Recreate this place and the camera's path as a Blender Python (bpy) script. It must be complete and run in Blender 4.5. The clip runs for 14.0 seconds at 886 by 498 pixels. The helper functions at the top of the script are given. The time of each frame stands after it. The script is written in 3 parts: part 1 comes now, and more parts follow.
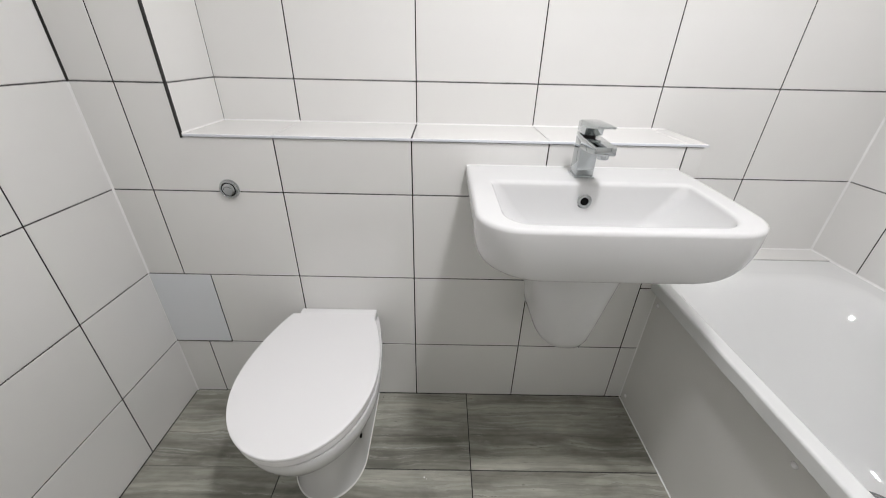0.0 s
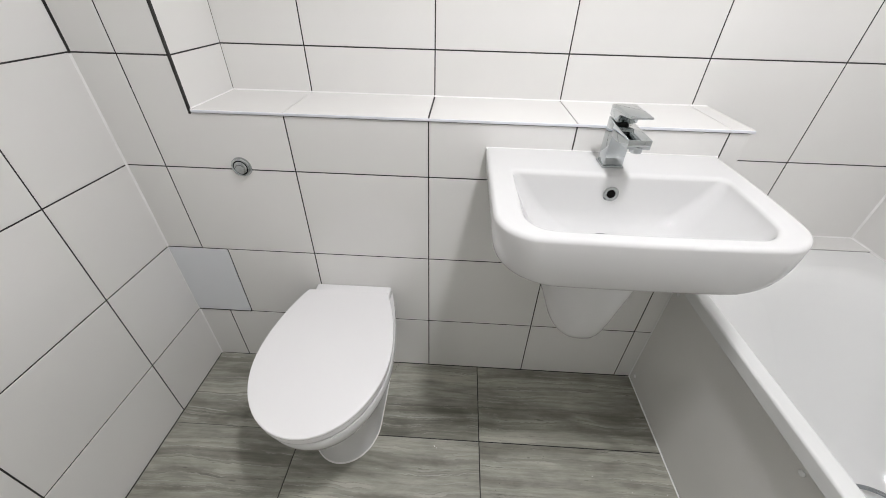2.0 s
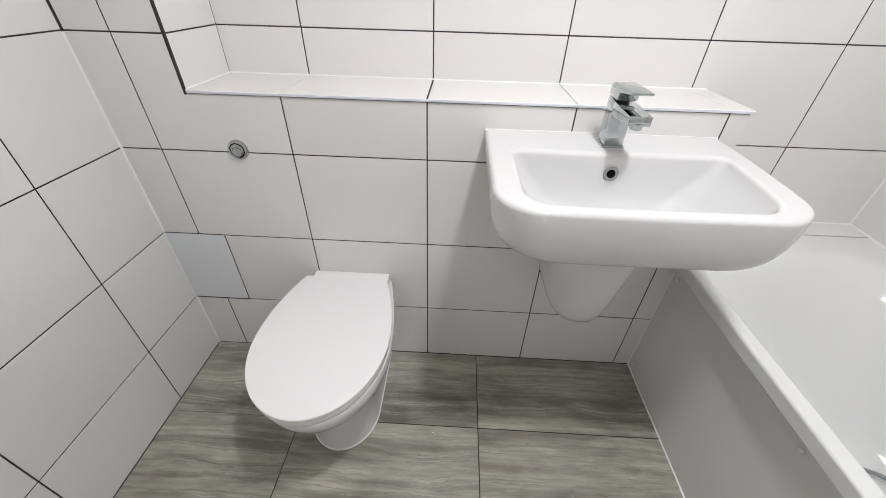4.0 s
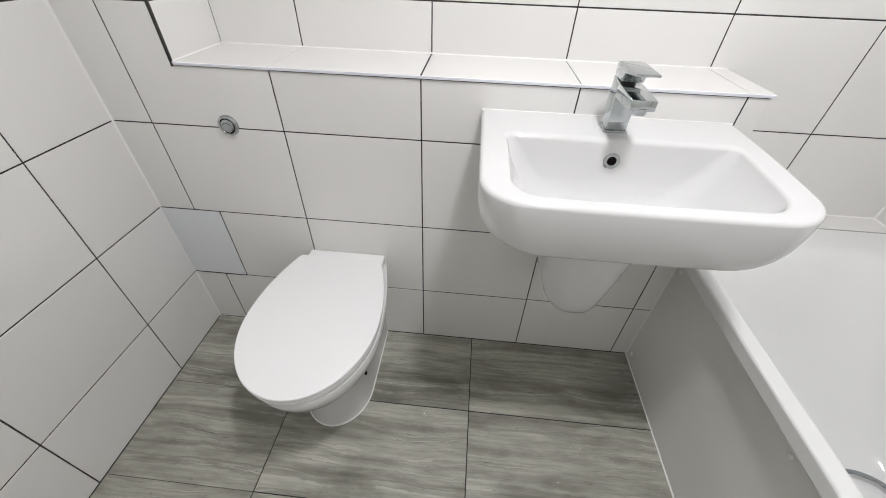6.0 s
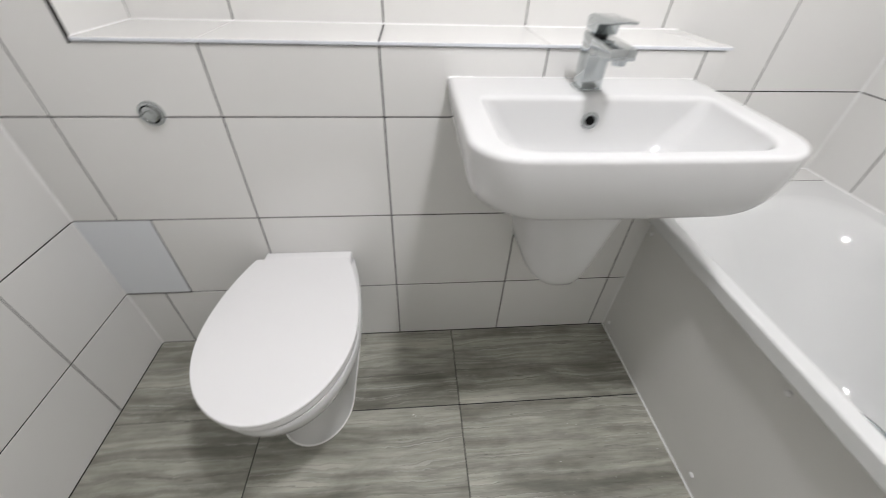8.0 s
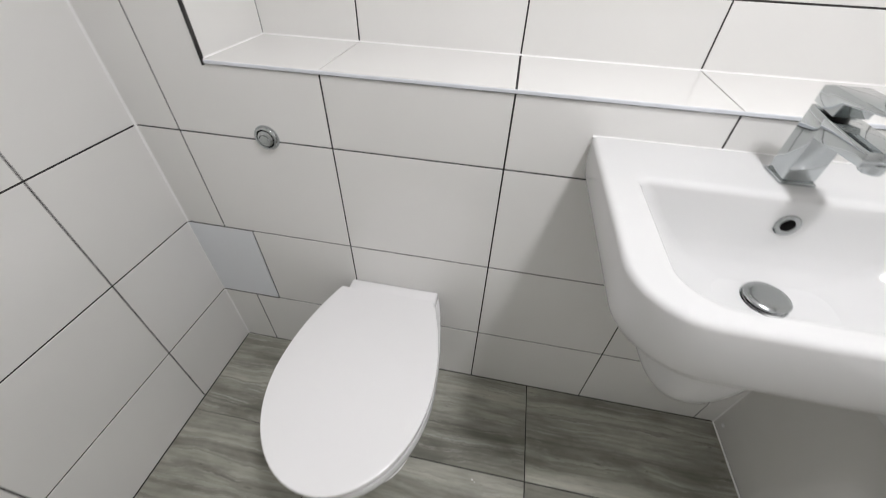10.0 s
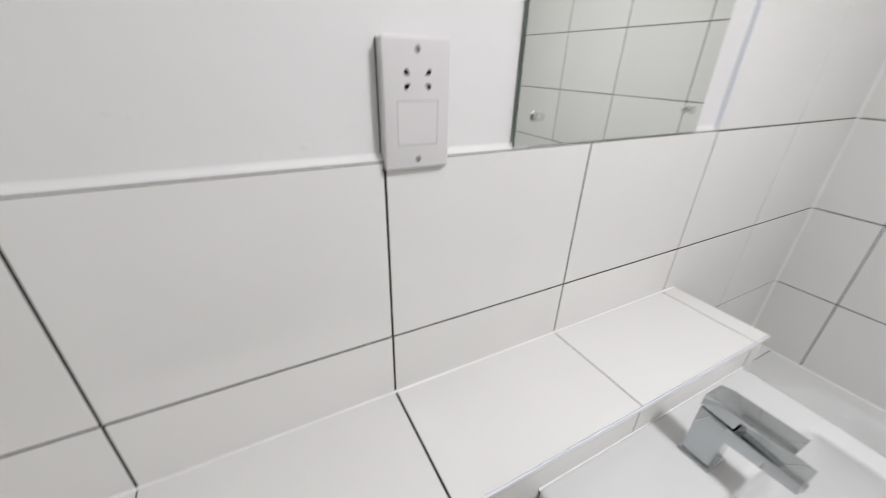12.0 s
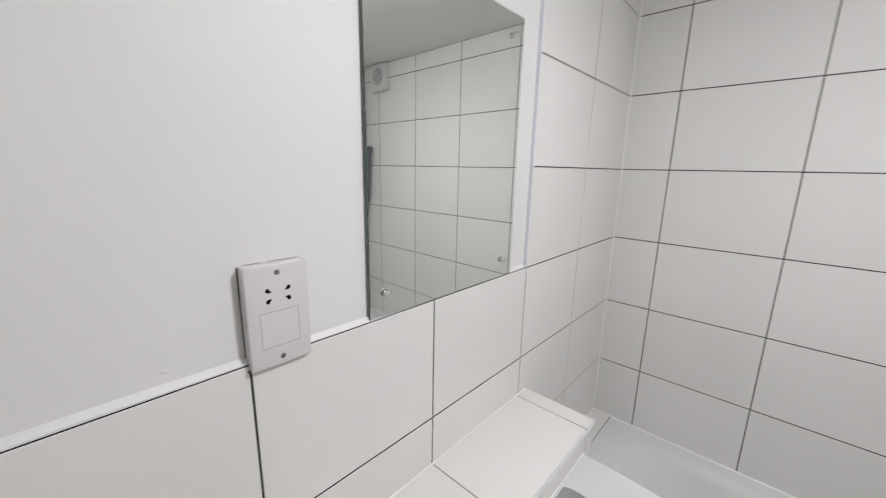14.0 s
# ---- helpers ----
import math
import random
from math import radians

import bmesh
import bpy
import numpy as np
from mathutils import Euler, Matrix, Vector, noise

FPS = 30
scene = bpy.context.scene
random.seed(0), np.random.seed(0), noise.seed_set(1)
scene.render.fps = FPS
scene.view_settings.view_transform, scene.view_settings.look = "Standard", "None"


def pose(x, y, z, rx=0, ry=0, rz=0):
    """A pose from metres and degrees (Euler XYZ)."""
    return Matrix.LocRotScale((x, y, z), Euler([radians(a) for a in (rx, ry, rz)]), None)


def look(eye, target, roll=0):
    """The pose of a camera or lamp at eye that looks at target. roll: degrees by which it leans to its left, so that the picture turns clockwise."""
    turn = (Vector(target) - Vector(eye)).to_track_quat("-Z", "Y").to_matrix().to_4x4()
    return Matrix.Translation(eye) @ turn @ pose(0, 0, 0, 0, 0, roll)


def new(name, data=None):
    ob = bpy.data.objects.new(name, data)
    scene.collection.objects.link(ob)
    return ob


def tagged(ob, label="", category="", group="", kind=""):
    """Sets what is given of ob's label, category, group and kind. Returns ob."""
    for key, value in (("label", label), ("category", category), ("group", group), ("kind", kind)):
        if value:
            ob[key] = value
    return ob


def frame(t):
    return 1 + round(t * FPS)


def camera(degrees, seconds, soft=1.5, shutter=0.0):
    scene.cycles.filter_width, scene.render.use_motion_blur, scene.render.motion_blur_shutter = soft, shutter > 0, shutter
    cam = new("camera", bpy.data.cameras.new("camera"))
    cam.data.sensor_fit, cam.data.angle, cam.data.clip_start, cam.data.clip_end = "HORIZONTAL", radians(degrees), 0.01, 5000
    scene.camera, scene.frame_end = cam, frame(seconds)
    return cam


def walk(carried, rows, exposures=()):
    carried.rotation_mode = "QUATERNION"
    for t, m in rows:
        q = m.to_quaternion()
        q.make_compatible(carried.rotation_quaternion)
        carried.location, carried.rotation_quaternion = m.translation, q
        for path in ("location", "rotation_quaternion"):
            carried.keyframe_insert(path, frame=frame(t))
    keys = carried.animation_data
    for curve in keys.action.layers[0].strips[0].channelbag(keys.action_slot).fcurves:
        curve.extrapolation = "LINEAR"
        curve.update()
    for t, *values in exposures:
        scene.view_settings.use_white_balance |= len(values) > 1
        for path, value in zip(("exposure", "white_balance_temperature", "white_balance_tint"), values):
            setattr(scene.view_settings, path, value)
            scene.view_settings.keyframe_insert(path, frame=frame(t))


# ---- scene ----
cam = camera(100.6, 14.0, soft=0.8, shutter=0.6)
PATH = [
    (0, (0.082, -0.982, 1.165), (0.095, 0.777, 0.213), 1.3),
    (0.5, (0.093, -0.941, 1.169), (0.082, 0.744, 0.091), 1.4),
    (1, (0.08, -0.923, 1.193), (0.043, 0.711, 0.041), 1.4),
    (1.5, (0.076, -0.919, 1.204), (0.011, 0.705, 0.04), 1.4),
    (2, (0.079, -0.913, 1.23), (0.017, 0.705, 0.057), 1.5),
    (2.5, (0.093, -0.917, 1.232), (0.036, 0.704, 0.062), 1.5),
    (3, (0.099, -0.931, 1.196), (0.05, 0.691, 0.027), 1.6),
    (3.5, (0.078, -0.932, 1.193), (0.034, 0.691, 0.025), 1.6),
    (6, (0.13, -0.893, 1.199), (0.019, 0.635, -0.087), 2.0),
    (6.5, (0.152, -0.869, 1.189), (0.16, 0.669, -0.09), 1.9),
    (7, (0.153, -0.861, 1.201), (0.3, 0.668, -0.079), 2.0),
    (7.5, (0.143, -0.863, 1.192), (0.349, 0.661, -0.087), 1.9),
    (8, (0.063, -0.866, 1.12), (0.216, 0.666, -0.158), 2.1),
    (8.2, (0.043, -0.861, 1.098), (0.112, 0.669, -0.188), 2.3),
    (10.3, (-0.007, -0.595, 1.189), (-0.249, 0.868, -0.153), 2.3),
    (10.5, (0.033, -0.542, 1.193), (-0.129, 0.959, -0.118), 2.3),
    (10.7, (0.054, -0.495, 1.18), (0.017, 1.099, -0.028), 2.2),
    (10.9, (0.055, -0.441, 1.201), (0.139, 1.186, 0.041), 2.1),
    (11, (0.046, -0.415, 1.224), (0.186, 1.215, 0.073), 2.1),
    (11.2, (0.013, -0.367, 1.264), (0.251, 1.289, 0.168), 1.7),
    (11.5, (-0.094, -0.294, 1.332), (0.427, 1.365, 0.343), 1.8),
    (11.8, (-0.146, -0.24, 1.42), (0.59, 1.373, 0.495), 1.5),
    (12, (-0.151, -0.225, 1.471), (0.696, 1.348, 0.572), 1.5),
    (12.5, (-0.167, -0.236, 1.507), (0.843, 1.296, 0.711), 1.4),
    (13, (-0.153, -0.247, 1.58), (0.944, 1.265, 0.865), 1.3),
    (13.5, (-0.154, -0.266, 1.633), (1.131, 1.161, 1.076), 1.2),
    (14, (-0.161, -0.284, 1.627), (1.282, 1.033, 1.198), 1.1),
]
# seconds, stops, white balance and tint
EXPOSURES = [(0, -0.05, 6500, 10), (1.0, -0.03, 6500, 10), (8.0, 0.0, 6500, 10), (10.4, -0.12, 6480, 10), (11.0, -0.2, 6450, 10), (11.5, -0.32, 6450, 10), (12.2, -0.42, 6480, 10.5), (13.2, -0.53, 6500, 11), (14.0, -0.56, 6500, 11)]
walk(cam, [(t, look(eye, target, roll)) for t, eye, target, roll in PATH], EXPOSURES)

# ---- world and light ----
scene.view_settings.exposure = 0.0
world = bpy.data.worlds.new("world")
scene.world = world
world.use_nodes = True
world.node_tree.nodes["Background"].inputs[0].default_value = (0.5, 0.5, 0.5, 1)
world.node_tree.nodes["Background"].inputs[1].default_value = 0.0
LAMP_X, LAMP_Y, LAMP_POWER, LAMP_COLOUR = 0.41, -0.64, 238.0, (0.965, 0.957, 0.985, 1)

# ---- sizes of the room ----
XL, XR = -0.838, 1.448        # left and right tiled faces
YB, YS = 0.215, -1.565        # back tiled face, wall behind the walker
CEIL = 2.283
TW, TH = 0.363, 0.2775        # wall tile with its joint
R0 = 0.2485                   # top of the cut bottom row
JOINT = 0.0034
LEDGE = 0.9605
BOX_R = 0.775                 # end of the boxed-in pipework
NICHE_L = -0.599
PAINT_Z = 1.361
RIM_UNDER = 0.502              # underside of the bath rim
ROWS_Z = [0.0] + [R0 + TH * k for k in range(8)]


# ---- materials ----
def mat(name, base=(0.8, 0.8, 0.8), rough=0.5, metal=0.0, coat=0.0):
    m = bpy.data.materials.new(name)
    m.use_nodes = True
    b = m.node_tree.nodes["Principled BSDF"]
    b.inputs["Base Color"].default_value = (*base, 1)
    b.inputs["Roughness"].default_value = rough
    b.inputs["Metallic"].default_value = metal
    b.inputs["Coat Weight"].default_value = coat
    b.inputs["Coat Roughness"].default_value = 0.05
    return m


def node(m, kind, **inputs):
    n = m.node_tree.nodes.new(kind)
    for k, v in inputs.items():
        n.inputs[k.replace("_", " ")].default_value = v
    return n


def bsdf(m):
    return m.node_tree.nodes["Principled BSDF"]


def coords(m, scale):
    tc = m.node_tree.nodes.new("ShaderNodeTexCoord")
    mp = m.node_tree.nodes.new("ShaderNodeMapping")
    mp.inputs["Scale"].default_value = scale
    m.node_tree.links.new(tc.outputs["Object"], mp.inputs["Vector"])
    return mp.outputs["Vector"]


def ramp(m, fac, stops):
    r = m.node_tree.nodes.new("ShaderNodeValToRGB")
    el = r.color_ramp.elements
    while len(el) < len(stops):
        el.new(0.5)
    for e, (p, c) in zip(el, stops):
        e.position, e.color = p, (*c, 1)
    m.node_tree.links.new(fac, r.inputs["Fac"])
    return r.outputs["Color"]


def mix(m, a, b, fac, mode="MIX"):
    n = m.node_tree.nodes.new("ShaderNodeMix")
    n.data_type, n.blend_type = "RGBA", mode
    for sock, v in ((n.inputs[0], fac), (n.inputs[6], a), (n.inputs[7], b)):
        if isinstance(v, (float, int)):
            sock.default_value = v
        elif isinstance(v, tuple):
            sock.default_value = (*v, 1)
        else:
            m.node_tree.links.new(v, sock)
    return n.outputs[2]


def noise_tex(m, vec, scale, detail=4.0, rough=0.5, distort=0.0):
    n = node(m, "ShaderNodeTexNoise", Scale=scale, Detail=detail, Roughness=rough, Distortion=distort)
    m.node_tree.links.new(vec, n.inputs["Vector"])
    return n.outputs["Fac"]


def bump(m, height, strength, distance):
    n = node(m, "ShaderNodeBump", Strength=strength, Distance=distance)
    m.node_tree.links.new(height, n.inputs["Height"])
    m.node_tree.links.new(n.outputs["Normal"], bsdf(m).inputs["Normal"])


def put(m, out, sock):
    m.node_tree.links.new(out, bsdf(m).inputs[sock])


def glazed(name, tone, rough, wave, vary):
    """Glazed white ceramic: faint waviness, faint cloudiness, each tile a touch different."""
    m = mat(name, tone, rough)
    v = coords(m, (1, 1, 1))
    cloud = noise_tex(m, v, 3.0, 3)
    lo, hi = tuple(c * (1 - vary) for c in tone), tuple(min(1, c * (1 + vary * 0.5)) for c in tone)
    c1 = ramp(m, cloud, [(0.3, lo), (0.7, hi)])
    info = m.node_tree.nodes.new("ShaderNodeObjectInfo")
    c2 = ramp(m, info.outputs["Random"], [(0.0, (0.965, 0.965, 0.962)), (1.0, (1.0, 1.0, 1.0))])
    put(m, mix(m, c1, c2, 1.0, "MULTIPLY"), "Base Color")
    smear = noise_tex(m, v, 7.0, 5, 0.6)
    put(m, ramp(m, smear, [(0.3, (rough * 0.92,) * 3), (0.8, (rough * 1.12,) * 3)]), "Roughness")
    bump(m, noise_tex(m, v, 9.0, 2), 0.25, wave)
    return m


M_TILE = glazed("glazed_wall_tile", (0.80, 0.792, 0.770), 0.026, 0.0004, 0.02)
bsdf(M_TILE).inputs["IOR"].default_value = 1.56
M_CERAMIC = glazed("vitreous_china", (0.705, 0.705, 0.70), 0.03, 0.0003, 0.01)
M_BATH = glazed("white_acrylic", (0.765, 0.77, 0.76), 0.03, 0.0004, 0.015)
M_PANEL = glazed("bath_panel_acrylic", (0.75, 0.742, 0.715), 0.2, 0.0006, 0.02)
M_SEAT = glazed("toilet_seat_plastic", (0.90, 0.893, 0.893), 0.16, 0.0002, 0.008)
M_PLASTIC = glazed("white_moulded_plastic", (0.70, 0.682, 0.68), 0.3, 0.0001, 0.01)
M_HATCH = glazed("access_hatch_plastic", (0.77, 0.79, 0.815), 0.22, 0.0002, 0.01)
M_EDGE = mat("trim_edge_plastic", (0.70, 0.72, 0.76), 0.3)

M_GROUT = mat("grey_grout", (0.09, 0.088, 0.085), 0.85)
gv = coords(M_GROUT, (1, 1, 1))
put(M_GROUT, ramp(M_GROUT, noise_tex(M_GROUT, gv, 14.0, 5), [(0.3, (0.018, 0.017, 0.016)), (0.75, (0.05, 0.048, 0.046))]), "Base Color")
bump(M_GROUT, noise_tex(M_GROUT, gv, 500.0, 2), 0.5, 0.0004)

M_LIGHT_GROUT = mat("pale_grout", (0.19, 0.187, 0.183), 0.8)
M_COLLAR = mat("dark_collar", (0.035, 0.036, 0.037), 0.3)
# grey that carries the shade of fine grooves; also used for paint cracks
M_GROOVE = mat("groove_shade_and_crack_grey", (0.30, 0.295, 0.29), 0.6)
# flat black puts the shade inside open gaps into the colour
M_BLACK = mat("gap_shade_black", (0.015, 0.015, 0.015), 0.8)

M_PAINT = mat("white_emulsion", (0.83, 0.825, 0.815), 0.55)
pv = coords(M_PAINT, (1, 1, 1))
put(M_PAINT, ramp(M_PAINT, noise_tex(M_PAINT, pv, 2.5, 4), [(0.3, (0.75, 0.744, 0.732)), (0.7, (0.785, 0.779, 0.766))]), "Base Color")
roller = noise_tex(M_PAINT, pv, 260.0, 3, 0.6)
lumps = noise_tex(M_PAINT, pv, 14.0, 2)
pm = M_PAINT.node_tree.nodes.new("ShaderNodeMath")
pm.operation = "MULTIPLY_ADD"
pm.inputs[1].default_value = 4.0
M_PAINT.node_tree.links.new(lumps, pm.inputs[0])
M_PAINT.node_tree.links.new(roller, pm.inputs[2])
bump(M_PAINT, pm.outputs[0], 0.24, 0.0006)

M_CAULK = mat("white_sealant", (0.85, 0.845, 0.83), 0.4)
bump(M_CAULK, noise_tex(M_CAULK, coords(M_CAULK, (1, 1, 1)), 60.0, 3), 0.6, 0.001)

M_CHROME = mat("polished_chrome", (0.50, 0.525, 0.53), 0.07, 1.0)
cv = coords(M_CHROME, (1, 1, 1))
put(M_CHROME, ramp(M_CHROME, noise_tex(M_CHROME, cv, 60.0, 5, 0.65), [(0.45, (0.035,) * 3), (0.68, (0.12,) * 3)]), "Roughness")
M_SATIN = mat("dulled_chrome", (0.40, 0.415, 0.415), 0.24, 1.0)
M_BRIGHT = mat("bright_chrome", (0.78, 0.79, 0.79), 0.14, 1.0)
M_HOSE = mat("chrome_hose", (0.36, 0.38, 0.39), 0.12, 1.0)
# near-black without gloss: shade inside holes and gaps, put into the colour
M_HOLE = mat("recess_shade_black", (0.006, 0.006, 0.006), 0.8)
bsdf(M_HOLE).inputs["Specular IOR Level"].default_value = 0.1
M_MIRROR = mat("silvered_glass", (0.87, 0.90, 0.872), 0.008, 1.0)
M_GLASS_EDGE = mat("ground_glass_edge", (0.10, 0.15, 0.13), 0.25)
M_DARK_PLASTIC = mat("grey_plastic", (0.12, 0.13, 0.14), 0.35)

# floor tile: grey travertine-look porcelain with streaks along its length
M_FLOOR = mat("streaked_grey_porcelain", (0.2, 0.2, 0.19), 0.35)
tc = M_FLOOR.node_tree.nodes.new("ShaderNodeTexCoord")
oi = M_FLOOR.node_tree.nodes.new("ShaderNodeObjectInfo")
sc = M_FLOOR.node_tree.nodes.new("ShaderNodeVectorMath")
sc.operation = "SCALE"
sc.inputs["Scale"].default_value = 37.0
comb = M_FLOOR.node_tree.nodes.new("ShaderNodeCombineXYZ")
for s in (0, 1, 2):
    M_FLOOR.node_tree.links.new(oi.outputs["Random"], comb.inputs[s])
M_FLOOR.node_tree.links.new(comb.outputs[0], sc.inputs[0])
addv = M_FLOOR.node_tree.nodes.new("ShaderNodeVectorMath")
M_FLOOR.node_tree.links.new(tc.outputs["Object"], addv.inputs[0])
M_FLOOR.node_tree.links.new(sc.outputs[0], addv.inputs[1])


def stretched(scale):
    mp = M_FLOOR.node_tree.nodes.new("ShaderNodeMapping")
    mp.inputs["Scale"].default_value = scale
    M_FLOOR.node_tree.links.new(addv.outputs[0], mp.inputs["Vector"])
    return mp.outputs["Vector"]


def plus(a, b, k):
    """a + (b - 0.5) * k"""
    n = M_FLOOR.node_tree.nodes.new("ShaderNodeMath")
    n.operation = "MULTIPLY_ADD"
    n.inputs[1].default_value = k
    M_FLOOR.node_tree.links.new(b, n.inputs[0])
    m = M_FLOOR.node_tree.nodes.new("ShaderNodeMath")
    m.operation = "SUBTRACT"
    m.inputs[1].default_value = k / 2
    M_FLOOR.node_tree.links.new(a, n.inputs[2])
    M_FLOOR.node_tree.links.new(n.outputs[0], m.inputs[0])
    return m.outputs[0]


def scaled(a, k):
    n = M_FLOOR.node_tree.nodes.new("ShaderNodeMath")
    n.operation = "MULTIPLY"
    n.inputs[1].default_value = k
    M_FLOOR.node_tree.links.new(a, n.inputs[0])
    return n.outputs[0]


# the layers lie across the tile's short side, wavy and ragged but never closing on themselves
sway = noise_tex(M_FLOOR, stretched((2.6, 5.0, 1)), 1.5, 3, 0.5, 0.1)
ragged = noise_tex(M_FLOOR, stretched((26.0, 55.0, 1)), 1.0, 7, 0.7, 0.2)
cloud = noise_tex(M_FLOOR, stretched((3.5, 9.0, 1)), 1.7, 5, 0.6, 0.4)
streak = noise_tex(M_FLOOR, stretched((4.0, 60.0, 1)), 1.5, 7, 0.68, 0.15)
sep = M_FLOOR.node_tree.nodes.new("ShaderNodeSeparateXYZ")
M_FLOOR.node_tree.links.new(addv.outputs[0], sep.inputs[0])
across = plus(plus(sep.outputs[1], sway, 0.06), ragged, 0.015)
bed = node(M_FLOOR, "ShaderNodeTexNoise", Scale=25.0, Detail=4.0, Roughness=0.55)
bed.noise_dimensions = "1D"
M_FLOOR.node_tree.links.new(across, bed.inputs["W"])
height = bed.outputs["Fac"]
mottle = plus(cloud, ragged, 0.25)
blotch = noise_tex(M_FLOOR, stretched((1.3, 5.0, 1)), 1.5, 4, 0.55, 0.2)
tone = plus(plus(blotch, height, 0.55), cloud, 0.35)
c_band = ramp(M_FLOOR, tone, [(0.30, (0.180, 0.176, 0.146)), (0.44, (0.272, 0.268, 0.226)), (0.54, (0.345, 0.341, 0.290)), (0.70, (0.455, 0.450, 0.388))])
c_streak = ramp(M_FLOOR, streak, [(0.32, (0.78, 0.78, 0.78)), (0.5, (1.0, 1.0, 1.0)), (0.68, (1.18, 1.18, 1.18))])
c_mottle = ramp(M_FLOOR, mottle, [(0.32, (0.88, 0.88, 0.88)), (0.5, (1.0, 1.0, 1.0)), (0.68, (1.09, 1.09, 1.09))])
colour = mix(M_FLOOR, mix(M_FLOOR, c_band, c_streak, 1.0, "MULTIPLY"), c_mottle, 1.0, "MULTIPLY")
# seams follow the layers' own contours: a dark hairline below a pale crust, broken along their length
broken = ramp(M_FLOOR, cloud, [(0.45, (0.05, 0.05, 0.05)), (0.57, (1, 1, 1))])
for level, fat in ((0.44, 1.1), (0.58, 1.3)):
    pale = ramp(M_FLOOR, height, [(level, (0, 0, 0)), (level + 0.006, (1, 1, 1)), (level + 0.014 * fat, (0.45, 0.45, 0.45)), (level + 0.045 * fat, (0, 0, 0))])
    dark = ramp(M_FLOOR, height, [(level - 0.045 * fat, (0, 0, 0)), (level - 0.014, (0.45, 0.45, 0.45)), (level - 0.004, (1, 1, 1)), (level + 0.001, (0, 0, 0))])
    colour = mix(M_FLOOR, colour, (0.52, 0.515, 0.465), scaled(mix(M_FLOOR, (0, 0, 0), pale, broken), 0.85))
    colour = mix(M_FLOOR, colour, (0.09, 0.086, 0.075), scaled(mix(M_FLOOR, (0, 0, 0), dark, broken), 0.62))
# short dark pits
pit_row = noise_tex(M_FLOOR, stretched((26.0, 110.0, 1)), 1.0, 2, 0.5)
pits = ramp(M_FLOOR, pit_row, [(0.71, (0, 0, 0)), (0.745, (1, 1, 1))])
colour = mix(M_FLOOR, colour, (0.10, 0.096, 0.085), scaled(pits, 0.5))
put(M_FLOOR, colour, "Base Color")
put(M_FLOOR, ramp(M_FLOOR, streak, [(0.3, (0.38,) * 3), (0.7, (0.52,) * 3)]), "Roughness")
bump(M_FLOOR, streak, 0.3, 0.0006)

M_DIFFUSER = mat("opal_diffuser", (0.9, 0.9, 0.9), 0.4)
bsdf(M_DIFFUSER).inputs["Emission Color"].default_value = LAMP_COLOUR
bsdf(M_DIFFUSER).inputs["Emission Strength"].default_value = LAMP_POWER


# ---- mesh helpers ----
def part(name, bm, material, parent=None, label="", smooth=False):
    me = bpy.data.meshes.new(name)
    if smooth:
        for f in bm.faces:
            f.smooth = True
    bm.to_mesh(me)
    bm.free()
    me.materials.append(material)
    ob = new(name, me)
    if parent is not None:
        ob.parent = parent
    if label:
        ob["label"] = label
    return ob


def structure(ob, label=""):
    return tagged(ob, label=label, kind="structure")


def thing(name, x, y, z, label, category, group=""):
    ob = new(name)
    ob.location = (x, y, z)
    return tagged(ob, label=label, category=category, group=group)


def box(x0, x1, y0, y1, z0, z1, bev=0.0, seg=2, bm=None):
    own = bmesh.new()
    bmesh.ops.create_cube(own, size=1)
    for v in own.verts:
        v.co = ((x0 + x1) / 2 + v.co.x * (x1 - x0), (y0 + y1) / 2 + v.co.y * (y1 - y0), (z0 + z1) / 2 + v.co.z * (z1 - z0))
    if bev:
        bmesh.ops.bevel(own, geom=own.edges[:], offset=bev, segments=seg, profile=0.5, affect="EDGES")
    return own


def join(*bms):
    out = bms[0]
    for b in bms[1:]:
        me = bpy.data.meshes.new("join")
        b.to_mesh(me)
        b.free()
        out.from_mesh(me)
        bpy.data.meshes.remove(me)
    return out


def shift(bm, x, y, z):
    for v in bm.verts:
        v.co += Vector((x, y, z))
    return bm


def loft(rings, cap_first=False, cap_last=False, closed=True):
    """Skins rings of the same number of points."""
    bm = bmesh.new()
    vs = [[bm.verts.new(p) for p in r] for r in rings]
    n = len(rings[0])
    for a, b in zip(vs, vs[1:]):
        for i in range(n if closed else n - 1):
            j = (i + 1) % n
            bm.faces.new((a[i], a[j], b[j], b[i]))
    if cap_first:
        bm.faces.new(list(reversed(vs[0])))
    if cap_last:
        bm.faces.new(vs[-1])
    bmesh.ops.recalc_face_normals(bm, faces=bm.faces[:])
    return bm


def lathe(profile, n=32, axis="z"):
    """Turns (radius, height) pairs about an axis."""
    rings = []
    for r, h in profile:
        ring = []
        for i in range(n):
            a = 2 * math.pi * i / n
            p = (r * math.cos(a), r * math.sin(a), h)
            if axis == "y":
                p = (p[0], -h, p[1])
            elif axis == "x":
                p = (h, p[0], p[1])
            ring.append(p)
        rings.append(ring)
    return loft(rings, True, True)


def smoothed(ob, angle=40):
    """Shades by angle: soft on curves, crisp on edges."""
    me = ob.data
    for p in me.polygons:
        p.use_smooth = True
    bm = bmesh.new()
    bm.from_mesh(me)
    for e in bm.edges:
        if len(e.link_faces) == 2 and e.calc_face_angle(0) > radians(angle):
            e.smooth = False
    bm.to_mesh(me)
    bm.free()
    return ob


